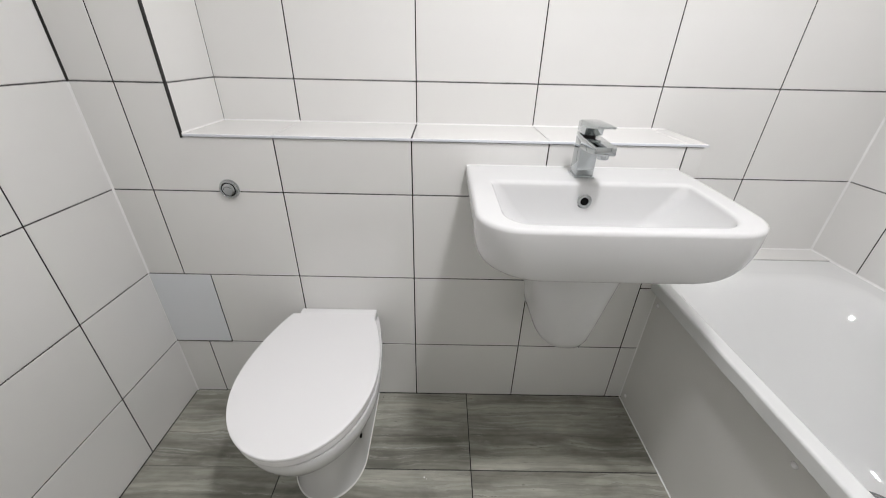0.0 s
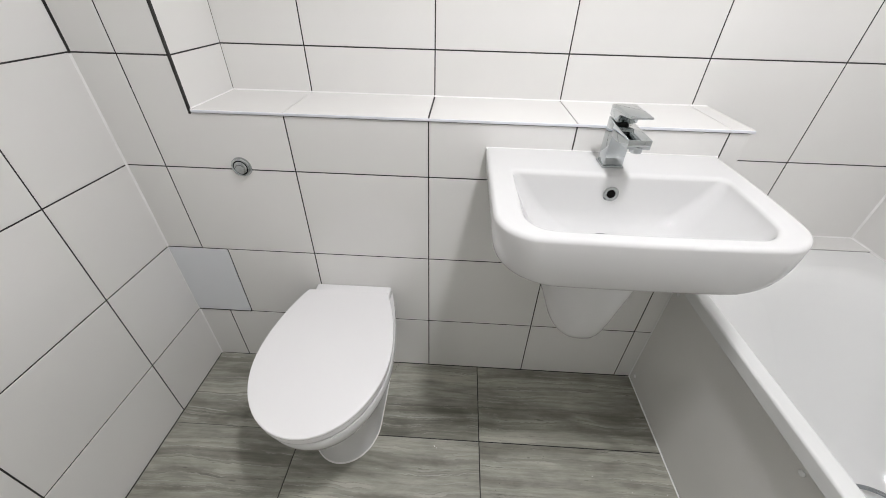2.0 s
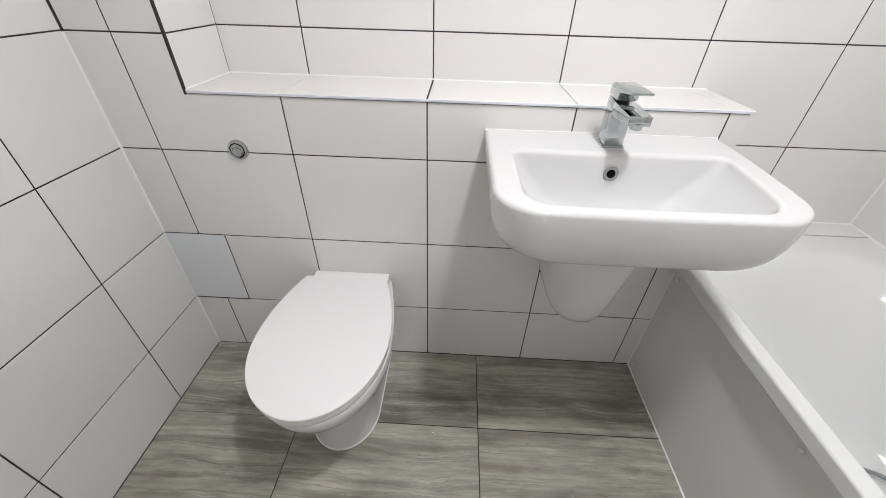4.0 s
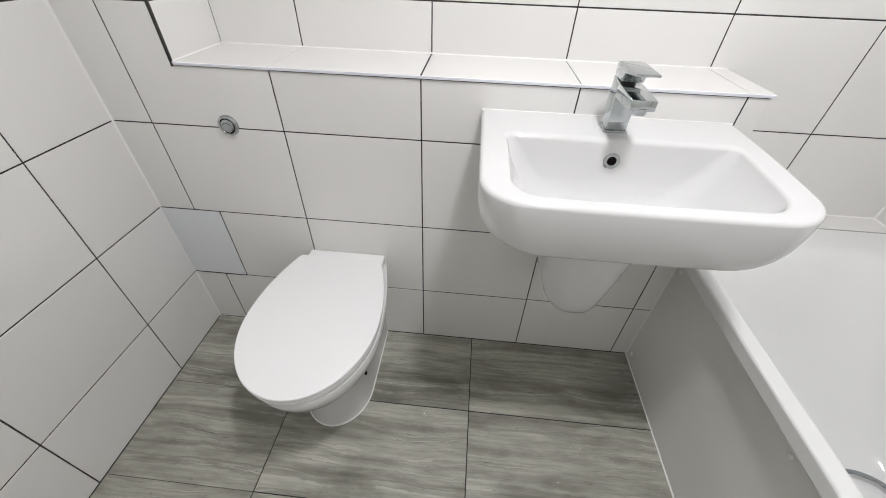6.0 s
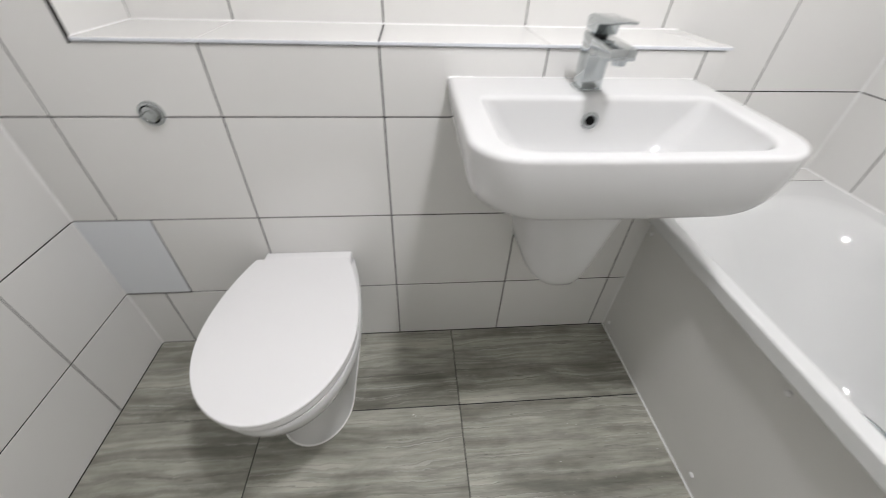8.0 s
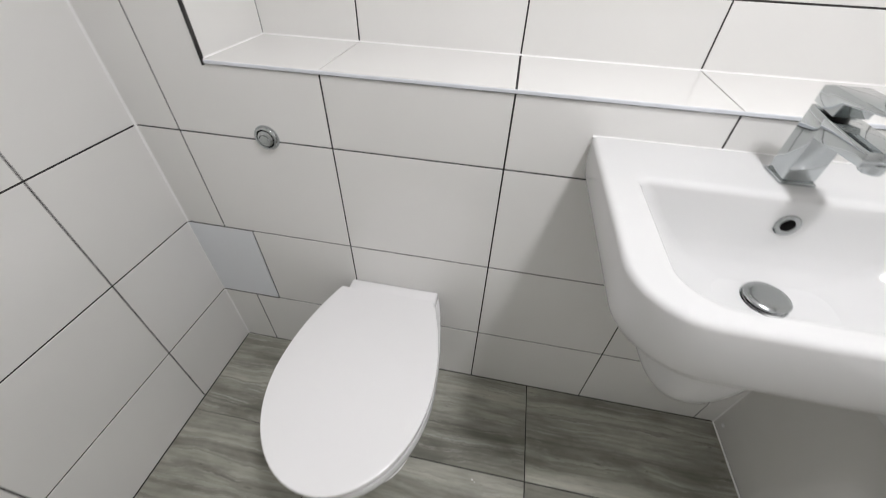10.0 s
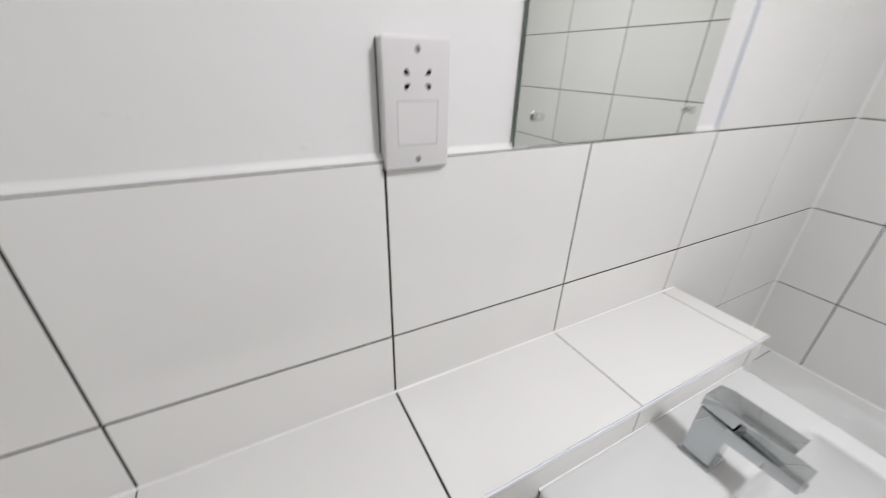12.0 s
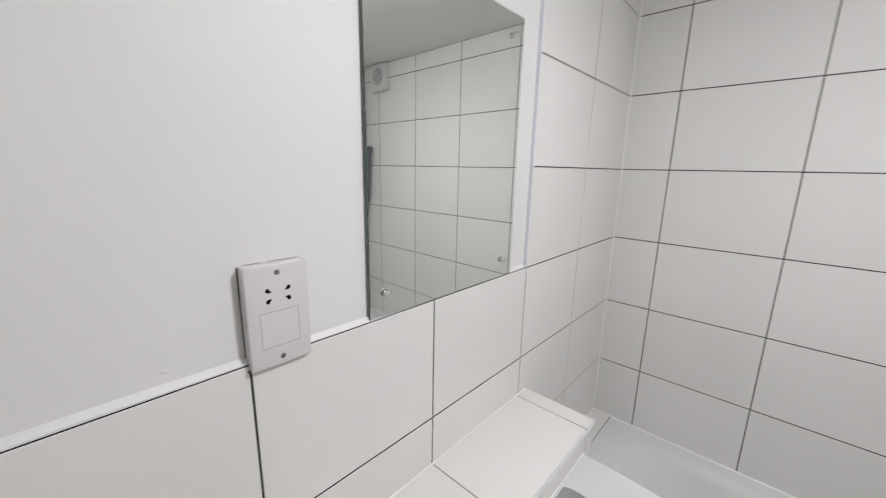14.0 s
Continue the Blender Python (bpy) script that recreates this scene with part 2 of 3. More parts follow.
def tube(points, r, n=10):
    pts = [Vector(p) for p in points]
    rings = []
    for i, p in enumerate(pts):
        d = (pts[min(i + 1, len(pts) - 1)] - pts[max(i - 1, 0)]).normalized()
        s = d.cross(Vector((0, 0, 1)))
        s = s.normalized() if s.length > 0.05 else Vector((1, 0, 0))
        u = s.cross(d).normalized()
        rings.append([p + s * r * math.cos(2 * math.pi * k / n) + u * r * math.sin(2 * math.pi * k / n) for k in range(n)])
    return loft(rings, True, True)


def spline(ctrl, per=10):
    """Catmull-Rom through the control points."""
    c = [Vector(p) for p in ctrl]
    c = [c[0] * 2 - c[1]] + c + [c[-1] * 2 - c[-2]]
    out = []
    for a, b, d, e in zip(c, c[1:], c[2:], c[3:]):
        for k in range(per):
            t = k / per
            out.append(0.5 * ((2 * b) + (d - a) * t + (2 * a - 5 * b + 4 * d - e) * t * t + (3 * b - a - 3 * d + e) * t ** 3))
    return out + [c[-2]]


def bead(p0, p1, n1, n2, r, ob_name, parent, material=None):
    """A concave fillet of sealant along an inner edge from p0 to p1; n1, n2 point out of the two faces."""
    p0, p1, n1, n2 = Vector(p0), Vector(p1), Vector(n1), Vector(n2)
    count = max(2, int((p1 - p0).length / 0.04))
    rings = []
    for i in range(count + 1):
        p = p0.lerp(p1, i / count)
        rr = r * (1 + 0.22 * noise.noise(p * 23))
        rings.append([p - n1 * 0.001 - n2 * 0.001, p + n1 * rr, p + (n1 + n2) * rr * 0.38, p + n2 * rr])
    ob = part(ob_name, loft(rings, True, True), material or M_CAULK, parent)
    return smoothed(ob, 30)


# ---- the room's shell ----
T = 0.12
GAP = 0.0012      # how far the joints lie behind the tile faces
wall_north = structure(part("wall_north", box(XL - T, XR + T, YB + 0.009, YB + T, 0, CEIL + T), M_PAINT), "white painted plaster wall above the tiling")
wall_west = structure(part("wall_west", box(XL - T, XL - GAP, YS - T, YB + 0.009, 0, CEIL + T), M_GROUT), "white tiled wall with dark grey joints")
wall_east = structure(part("wall_east", box(XR + GAP, XR + T, YS - T, YB + 0.009, 0, CEIL + T), M_GROUT), "white tiled wall beside the bath")
wall_south = structure(part("wall_south", box(XL - GAP, XR + GAP, YS - T, YS - GAP, 0, CEIL + T), M_GROUT), "white tiled wall at the foot of the bath")
ceiling = structure(part("ceiling", box(XL - GAP, XR + GAP, YS - GAP, YB + 0.009, CEIL, CEIL + T), M_PAINT), "flat white painted ceiling")
floor = structure(part("floor", box(XL - T, XR + T, YS - T, YB + T, -0.1, -0.0012), M_GROUT), "floor of streaked grey porcelain tiles")

# boxed-in pipework below the ledge, with the full-height pier at its left
boxing = new("boxing_wall")
structure(boxing, "white tiled boxing with a tiled ledge")
part("boxing_body", box(XL - GAP, BOX_R - 0.008, GAP, YB + 0.009, 0, LEDGE - 0.009), M_GROUT, boxing)
part("boxing_foot", box(BOX_R - 0.009, 0.7842, GAP, YB - 0.03, 0, RIM_UNDER), M_GROUT, boxing)
part("pier_body", box(XL - GAP, NICHE_L - GAP, GAP, YB + 0.009, LEDGE - 0.009, CEIL), M_GROUT, boxing)
part("end_panel", box(BOX_R - 0.008, BOX_R, 0.0, YB - 0.001, RIM_UNDER + 0.001, LEDGE - 0.0095, 0.001), M_TILE, boxing)

# bedding behind the tiles of the back wall
bed_low = part("tile_bed", box(NICHE_L - GAP, XR + GAP, YB + GAP, YB + 0.009, LEDGE - 0.02, PAINT_Z - 0.001), M_GROUT, wall_north)
part("tile_bed", box(0.735, XR + GAP, YB + GAP, YB + 0.009, PAINT_Z - 0.001, CEIL), M_GROUT, wall_north)
part("tile_bed", box(BOX_R + 0.001, XR + GAP, YB + GAP, YB + 0.009, 0, LEDGE - 0.02), M_GROUT, wall_north)

# raised lip of filler and paint along the top of the tiles, and the upright edge trim
lip = []
for i in range(61):
    x = NICHE_L + (0.729 - NICHE_L) * i / 60
    k = noise.noise(Vector((x * 9, 0.3, 0))) * 0.0012
    lip.append([(x, YB + 0.0095, PAINT_Z - 0.0028), (x, YB + 0.0016, PAINT_Z - 0.0025), (x, YB + 0.0014, PAINT_Z + 0.0012 + k), (x, YB + 0.0055, PAINT_Z + 0.004 + k), (x, YB + 0.0095, PAINT_Z + 0.009 + k)])
smoothed(part("filler_lip", loft(lip, True, True), M_PAINT, wall_north), 50)
edge_trim = part("tile_edge_trim", box(0.7305, 0.7365, YB - 0.001, YB + 0.0095, PAINT_Z, CEIL, 0.0012), M_EDGE, wall_north, "white plastic edge trim")

# ---- ledge ----
LY0 = -0.003
joint_x = [NICHE_L, -0.363, 0.0, 0.363, 0.7285, 0.781]
part("ledge_bed", box(NICHE_L + 0.0005, 0.779, LY0 + 0.0015, YB - 0.0005, LEDGE - 0.0066, LEDGE - 0.0012), M_LIGHT_GROUT, boxing)
part("ledge_gap", box(0.7272, 0.7298, LY0 + 0.001, YB - 0.001, LEDGE - 0.006, LEDGE - 0.001), M_GROUT, boxing)
part("ledge_gap", box(-0.002, 0.002, LY0 + 0.001, YB - 0.001, LEDGE - 0.006, LEDGE - 0.0008), M_BLACK, boxing)
for i, (a, b) in enumerate(zip(joint_x, joint_x[1:])):
    ja = (0.0, 0.0013, 0.002, 0.0013, 0.0013)[i]
    jb = (0.0013, 0.002, 0.0013, 0.0013, 0.0)[i]
    part("ledge_tile", box(a + ja, b - jb, LY0 + 0.003, YB - 0.001, LEDGE - 0.006, LEDGE + (0.0004 if i == 1 else 0), 0.0007, 1), M_TILE, boxing)
part("ledge_front_trim", box(NICHE_L + 0.004, 0.7815, LY0 - 0.001, LY0 + 0.0028, LEDGE - 0.0068, LEDGE - 0.0004, 0.001), M_EDGE, boxing, "white plastic edge trim")
part("niche_corner_trim", box(NICHE_L - 0.005, NICHE_L + 0.0012, -0.0008, 0.004, LEDGE - 0.011, CEIL), M_GROUT, boxing)

# sealant
bead((XL, 0, 0), (XL, 0, R0 + 3 * TH - 0.003), (1, 0, 0), (0, -1, 0), 0.004, "corner_sealant", boxing)
bead((XR, YB, 0.53), (XR, YB, CEIL), (-1, 0, 0), (0, -1, 0), 0.0045, "corner_sealant", wall_north)
bead((NICHE_L, YB, LEDGE), (NICHE_L, YB, PAINT_Z), (1, 0, 0), (0, -1, 0), 0.0012, "corner_sealant", boxing, M_LIGHT_GROUT)
bead((NICHE_L, YB, LEDGE), (0.779, YB, LEDGE), (0, 0, 1), (0, -1, 0), 0.003, "ledge_sealant", boxing)
bead((NICHE_L, 0, LEDGE), (NICHE_L, YB, LEDGE), (0, 0, 1), (1, 0, 0), 0.0025, "ledge_sealant", boxing)


# ---- bath ----
def rounded(x0, x1, y0, y1, r, z, fy, fx, seg=8):
    """A ring, anticlockwise, with samples fy up the sides and fx along the ends."""
    ring = []
    r = min(r, (x1 - x0) / 2 - 1e-4, (y1 - y0) / 2 - 1e-4)

    def arc(cx, cy, a0):
        for k in range(seg + 1):
            a = radians(a0 + 90 * k / seg)
            ring.append(Vector((cx + r * math.cos(a), cy + r * math.sin(a), z)))
    arc(x1 - r, y1 - r, 0)
    for f in fx:
        ring.append(Vector((x1 - r + (x0 - x1 + 2 * r) * f, y1, z)))
    arc(x0 + r, y1 - r, 90)
    for f in fy:
        ring.append(Vector((x0, y1 - r + (y0 - y1 + 2 * r) * f, z)))
    arc(x0 + r, y0 + r, 180)
    for f in fx:
        ring.append(Vector((x0 + r + (x1 - x0 - 2 * r) * f, y0, z)))
    arc(x1 - r, y0 + r, 270)
    for f in fy:
        ring.append(Vector((x1, y0 + r + (y1 - y0 - 2 * r) * f, z)))
    return ring


BX0, BX1, BY0, BY1, RIM = 0.757, XR - 0.001, YS + 0.003, 0.136, 0.541


def make_bath():
    bath = thing("bath", 1.1, -0.7, 0, "white acrylic bath with a plain side panel beside the basin", "bath")
    L = BY1 - BY0
    fy = sorted([k / 28 for k in range(1, 28)] + [(BY1 - 0.0005) / L, (BY1 + 0.002) / L])
    fx = [k / 12 for k in range(1, 12)]
    rings = []
    for inset, z, r in ((0.003, RIM - 0.040, 0.004), (0, RIM - 0.037, 0.006), (0, RIM - 0.034, 0.006), (0, RIM - 0.007, 0.008), (0, RIM - 0.005, 0.008), (0.0015, RIM - 0.0012, 0.01), (0.005, RIM, 0.012), (0.0075, RIM, 0.012)):
        rings.append(rounded(BX0 + inset, BX1 - min(inset, 0.002), BY0 + inset, BY1 - min(inset, 0.002), r, z, fy, fx))
    for ring in rings:
        for v in ring:
            if v.y > -0.001:
                v.x = max(v.x, BOX_R + 0.004)
    # x0, x1, y0, y1, corner, height
    prof = [(0.7890, 1.393, -1.4725, 0.0475, 0.098, RIM), (0.7915, 1.390, -1.47, 0.045, 0.10, RIM), (0.7955, 1.380, -1.465, 0.032, 0.12, RIM - 0.0015),
            (0.7995, 1.370, -1.460, 0.018, 0.14, RIM - 0.006), (0.809, 1.352, -1.450, -0.012, 0.16, RIM - 0.030),
            (0.832, 1.340, -1.438, -0.045, 0.19, RIM - 0.08), (0.842, 1.330, -1.428, -0.085, 0.21, RIM - 0.14),
            (0.854, 1.317, -1.415, -0.135, 0.22, RIM - 0.21), (0.870, 1.302, -1.400, -0.195, 0.21, RIM - 0.28),
            (0.888, 1.284, -1.383, -0.26, 0.19, RIM - 0.335), (0.912, 1.262, -1.36, -0.325, 0.17, RIM - 0.368),
            (0.945, 1.232, -1.33, -0.39, 0.14, RIM - 0.382), (1.0, 1.18, -1.27, -0.47, 0.08, RIM - 0.386)]
    rings += [rounded(a, b, c, d, r, z, fy, fx) for a, b, c, d, r, z in prof]
    bm = loft(rings, False, True)
    tub = part("tub", shift(bm, -1.1, 0.7, 0), M_BATH, bath)
    smoothed(tub, 50)
    bm = box(0.785, 0.789, BY0, -0.0008, 0.004, RIM - 0.03, 0.0008, 1)
    part("side_panel", shift(bm, -1.1, 0.7, 0), M_PANEL, bath, "pale grey-white acrylic bath panel")
    cap0 = lathe([(0.0072, 0), (0.0072, 0.0018), (0.0055, 0.0038), (0.0025, 0.0046)], 16, "x")
    for v in cap0.verts:
        v.co.x *= -1
    bmesh.ops.recalc_face_normals(cap0, faces=cap0.faces[:])
    cap = part("screw_cap", cap0, M_SEAT, bath, "white plastic screw cap", True)
    spots = [(-0.027, 0.456), (-0.547, 0.462), (-0.549, 0.045), (-0.03, 0.040), (-1.08, 0.462), (-1.08, 0.045)]
    for i, (y, z) in enumerate(spots):
        c = cap
        if i:
            c = cap.copy()
            scene.collection.objects.link(c)
        c.location = (0.7849 - 1.1, y + 0.7, z)
    # bead at the foot of the panel, and along the walls
    for p0, p1, n1, n2, r in (((0.785, BY0, 0), (0.785, 0, 0), (-1, 0, 0), (0, 0, 1), 0.0038),
                              ((0.785, 0, 0), (0.785, 0, 0.5), (-1, 0, 0), (0, -1, 0), 0.003),
                              ((XR, BY0, RIM), (XR, BY1, RIM), (-1, 0, 0), (0, 0, 1), 0.005)):
        q0, q1 = (Vector(p) - Vector((1.1, -0.7, 0)) for p in (p0, p1))
        bead(q0, q1, n1, n2, r, "sealant_line", bath)
    return bath


make_bath()
filler = part("bath_shelf", box(BOX_R + 0.004, XR - 0.002, BY1 + 0.0004, YB - 0.001, 0.45, RIM + 0.003, 0.001, 1), M_TILE)
structure(filler, "narrow white tiled shelf behind the bath")
bead((BOX_R + 0.004, YB, RIM + 0.003), (XR, YB, RIM + 0.003), (0, 0, 1), (0, -1, 0), 0.0035, "sealant_line", filler)
part("shelf_gap", box(BOX_R + 0.005, XR - 0.003, BY1 - 0.0016, BY1 + 0.0006, RIM - 0.01, RIM + 0.0003), M_LIGHT_GROUT, filler, "dark gap between bath and shelf")
bead((XR, BY1, RIM + 0.003), (XR, YB, RIM + 0.003), (0, 0, 1), (-1, 0, 0), 0.004, "sealant_line", filler)

hose_path = [(1.00, -1.50, 0.60), (1.00, -1.44, 0.42), (0.99, -1.30, 0.19), (0.98, -1.05, 0.17), (0.97, -0.75, 0.17), (0.99, -0.55, 0.172), (1.06, -0.46, 0.175),
             (1.15, -0.437, 0.18), (1.205, -0.447, 0.182), (1.234, -0.476, 0.184), (1.247, -0.522, 0.185), (1.252, -0.59, 0.182), (1.262, -0.68, 0.18),
             (1.20, -0.90, 0.172), (1.15, -1.15, 0.172), (1.18, -1.33, 0.20), (1.28, -1.47, 0.50), (1.37, -1.52, 0.9), (1.40, -1.53, 1.35)]
hose = thing("shower_hose", 1.1, -0.7, 0.17, "chrome shower hose lying looped in the bath", "shower hose")
h_pts = [p - Vector((1.1, -0.7, 0.17)) for p in spline(hose_path, 12)]
part("hose", tube(h_pts, 0.0058, 12), M_HOSE, hose, smooth=True)


# ---- basin with its half pedestal ----
def d_ring(x0, x1, yb, yf, rb, rf, z, n=10, ne=10):
    """Outline with small back corners and large front corners."""
    ring = []

    def arc(cx, cy, r, a0):
        for k in range(n + 1):
            a = radians(a0 + 90 * k / n)
            ring.append((cx + r * math.cos(a), cy + r * math.sin(a), z))

    def line(a, b):
        for k in range(1, ne):
            ring.append((a[0] + (b[0] - a[0]) * k / ne, a[1] + (b[1] - a[1]) * k / ne, z))
    arc(x1 - rb, yb - rb, rb, 0)
    line((x1 - rb, yb), (x0 + rb, yb))
    arc(x0 + rb, yb - rb, rb, 90)
    line((x0, yb - rb), (x0, yf + rf))
    arc(x0 + rf, yf + rf, rf, 180)
    line((x0 + rf, yf), (x1 - rf, yf))
    arc(x1 - rf, yf + rf, rf, 270)
    line((x1, yf + rf), (x1, yb - rb))
    return ring


def make_basin():
    cx = 0.435
    basin = thing("wash_basin", cx, 0, 0.72, "white ceramic wall-hung basin with a rounded front and half pedestal", "basin")
    prof = [(0.30, 0.57, -0.001, -0.26, 0.01, 0.07, 0.737), (0.24, 0.63, -0.001, -0.34, 0.01, 0.08, 0.750)]
    for k in range(12):                        # sides and front, full to near the bottom, then turned under
        a = math.pi / 2 * (1 - k / 11)
        inset, drop = 1 - max(0.0, math.cos(a)) ** (2 / 2.6), math.sin(a) ** (2 / 2.6)
        prof.append((0.1465 + 0.055 * inset, 0.722 - 0.055 * inset, -0.001, -0.4075 + 0.028 * inset, 0.006, 0.080 + 0.02 * inset, 0.886 - 0.109 * drop))
    for k in range(1, 6):                      # rounded outer edge of the rim
        a = math.pi / 2 * k / 5
        q = 0.0085 * (1 - math.cos(a))
        prof.append((0.1465 + q, 0.722 - q, -0.001 - q * 0.4, -0.4075 + q, 0.006, 0.080 - q, 0.886 + 0.0085 * math.sin(a)))
    prof += [(0.158, 0.7105, -0.008, -0.396, 0.006, 0.070, 0.8946), (0.170, 0.695, -0.03, -0.390, 0.01, 0.064, 0.8947), (0.190, 0.681, -0.119, -0.3855, 0.018, 0.056, 0.8946)]
    for k in range(6):                         # rounded inner edge, then the bowl
        a = math.pi / 2 * k / 5
        q, dz = 0.0085 * math.sin(a), 0.009 * (1 - math.cos(a))
        prof.append((0.1935 + q, 0.6765 - q, -0.126 - q * 1.7, -0.3835 + q, 0.02, 0.056, 0.8945 - dz))
    prof += [(0.205, 0.6645, -0.1410, -0.371, 0.028, 0.057, 0.876), (0.211, 0.658, -0.1416, -0.365, 0.032, 0.060, 0.860),
             (0.224, 0.640, -0.1435, -0.352, 0.036, 0.068, 0.835), (0.241, 0.621, -0.1485, -0.340, 0.045, 0.075, 0.808),
             (0.262, 0.600, -0.156, -0.325, 0.05, 0.075, 0.784), (0.300, 0.562, -0.172, -0.302, 0.045, 0.058, 0.770),
             (0.345, 0.500, -0.190, -0.268, 0.03, 0.036, 0.764), (0.39, 0.43, -0.210, -0.238, 0.012, 0.014, 0.762)]
    rings = []
    for a, b, c, d, e, f, z in prof:           # the right side draws in towards the front, which bows out a little
        rings.append([(x - 0.030 * (y / 0.4) ** 2 * min(1.0, max(0.0, (x - cx) / 0.12)),
                       y - 0.005 * max(0.0, 1 - ((x - cx) / 0.29) ** 2) * min(1.0, max(0.0, (-y - 0.15) / 0.25)), z)
                      for x, y, z in d_ring(a, b, c, d, e, f, z)])
    bowl = part("bowl", shift(loft(rings, True, True), -cx, 0, -0.72), M_CERAMIC, basin)
    smoothed(bowl, 60)
    # half pedestal: half width, front, height
    ped = [(0.112, -0.300, 0.765), (0.105, -0.292, 0.70), (0.098, -0.282, 0.65), (0.091, -0.272, 0.60), (0.084, -0.262, 0.55),
           (0.079, -0.252, 0.51), (0.0765, -0.243, 0.482), (0.072, -0.232, 0.460), (0.064, -0.212, 0.446), (0.050, -0.18, 0.440)]
    rings = []
    for hw, yf, z in ped:
        ring = [(cx - 0.005 - hw, -0.001, z)]
        for k in range(25):
            a = math.pi * k / 24
            c, s = math.cos(a), math.sin(a)
            px = -hw * math.copysign(abs(c) ** 0.75, c)
            py = -(0.45 * -yf) + (yf + 0.45 * -yf) * abs(s) ** 0.8
            ring.append((cx - 0.005 + px, py, z))
        ring.append((cx - 0.005 + hw, -0.001, z))
        rings.append(ring)
    p = part("half_pedestal", shift(loft(rings, True, True), -cx, 0, -0.72), M_CERAMIC, basin, "tapered white ceramic half pedestal")
    smoothed(p, 60)
    # overflow ring on the back of the bowl
    of = lathe([(0.0085, 0.0), (0.0085, 0.0025), (0.0125, 0.004), (0.0155, 0.0025), (0.0155, 0.0)], 28, "y")
    ob = part("overflow_ring", of, M_SATIN, basin, "chrome overflow ring")
    smoothed(ob, 50)
    ob.scale = (1.1, 1.0, 1.1)
    ob.location, ob.rotation_euler = (0.428 - cx, -0.1415, 0.849 - 0.72), (radians(-6), 0, 0)
    hole = part("overflow_hole", lathe([(0.0092, 0.001), (0.0092, 0.0036)], 24, "y"), M_HOLE, basin, "dark overflow opening")
    hole.location, hole.rotation_euler = ob.location, ob.rotation_euler
    # the ring's line of shade, put in as a slightly wider dark disc
    rim = part("overflow_shadow_gap", lathe([(0.0182, 0.0), (0.0182, 0.0007)], 28, "y"), M_DARK_PLASTIC, basin, "dark disc painting the line of shade round the overflow ring")
    rim.location, rim.rotation_euler = ob.location, ob.rotation_euler
    # push-button waste
    d = part("waste_flange", lathe([(0.034, -0.002), (0.034, 0.001), (0.030, 0.002), (0.027, 0.0)], 36), M_CHROME, basin, "chrome waste flange", True)
    d.location = (0.409 - cx, -0.2245, 0.7635 - 0.72)
    d = part("waste_gap", lathe([(0.0265, 0.0), (0.0265, 0.006)], 32), M_HOLE, basin, "dark gap below the plug")
    d.location = (0.409 - cx, -0.2245, 0.7635 - 0.72)
    d = part("waste_plug", lathe([(0.027, 0.006), (0.0305, 0.0075), (0.0312, 0.0105), (0.0295, 0.0125), (0.022, 0.0134), (0.010, 0.0137)], 40), M_SATIN, basin, "domed chrome push plug")
    smoothed(d, 50)
    d.location = (0.409 - cx, -0.2245, 0.7635 - 0.72)
    bead((0.147 - cx, 0, 0.8915 - 0.72), (0.723 - cx, 0, 0.8915 - 0.72), (0, 0, 1), (0, -1, 0), 0.0035, "basin_sealant", basin)
    return basin


make_basin()


def prism(pts, axis_vec, half):
    """A closed outline (list of points in a plane) given thickness both ways along a vector."""
    w = Vector(axis_vec) * half
    return loft([[Vector(p) - w for p in pts], [Vector(p) + w for p in pts]], True, True)


def bevelled(bm, off, seg=2):
    bmesh.ops.bevel(bm, geom=[e for e in bm.edges if len(e.link_faces) == 2 and e.calc_face_angle(0) > radians(25)], offset=off, segments=seg, profile=0.5, affect="EDGES")
    return bm


def make_tap():
    tap = thing("basin_mixer_tap", 0.4305, -0.079, 0.8945, "square-bodied chrome basin mixer tap with a flat lever", "tap")
    part("base_plate", box(-0.0245, 0.0245, -0.0255, 0.0255, 0, 0.0045, 0.001), M_CHROME, tap)
    body = [(0, 0.022, 0.004), (0, -0.022, 0.004), (0, -0.0225, 0.070), (0, -0.0225, 0.0995), (0, 0.0215, 0.1035)]
    smoothed(part("body", bevelled(prism(body, (1, 0, 0), 0.0215), 0.0012), M_CHROME, tap), 30)
    spout = [(0, -0.019, 0.100), (0, -0.113, 0.0955), (0, -0.1135, 0.0765), (0, -0.021, 0.072)]
    smoothed(part("spout", bevelled(prism(spout, (1, 0, 0), 0.0228), 0.0014), M_CHROME, tap, "flat square chrome spout"), 30)
    a = part("aerator", lathe([(0.011, 0.0), (0.012, 0.002), (0.012, 0.012)], 24), M_CHROME, tap, smooth=False)
    smoothed(a, 40)
    a.location = (0, -0.104, 0.0685)
    c = part("cartridge_collar", lathe([(0.0165, 0), (0.0165, 0.009)], 28), M_COLLAR, tap, "dark collar below the lever")
    c.location, c.rotation_euler = (0, -0.001, 0.098), (radians(3), 0, 0)
    lever = [(0, 0.0225, 0.128), (0, 0.0225, 0.1065), (0, -0.0265, 0.1030), (0, -0.0295, 0.1195), (0, -0.091, 0.1285), (0, -0.0915, 0.133), (0, 0.004, 0.1335)]
    smoothed(part("lever", bevelled(prism(lever, (1, 0, 0), 0.0215), 0.0012), M_CHROME, tap, "flat chrome lever handle"), 30)
    return tap


make_tap()


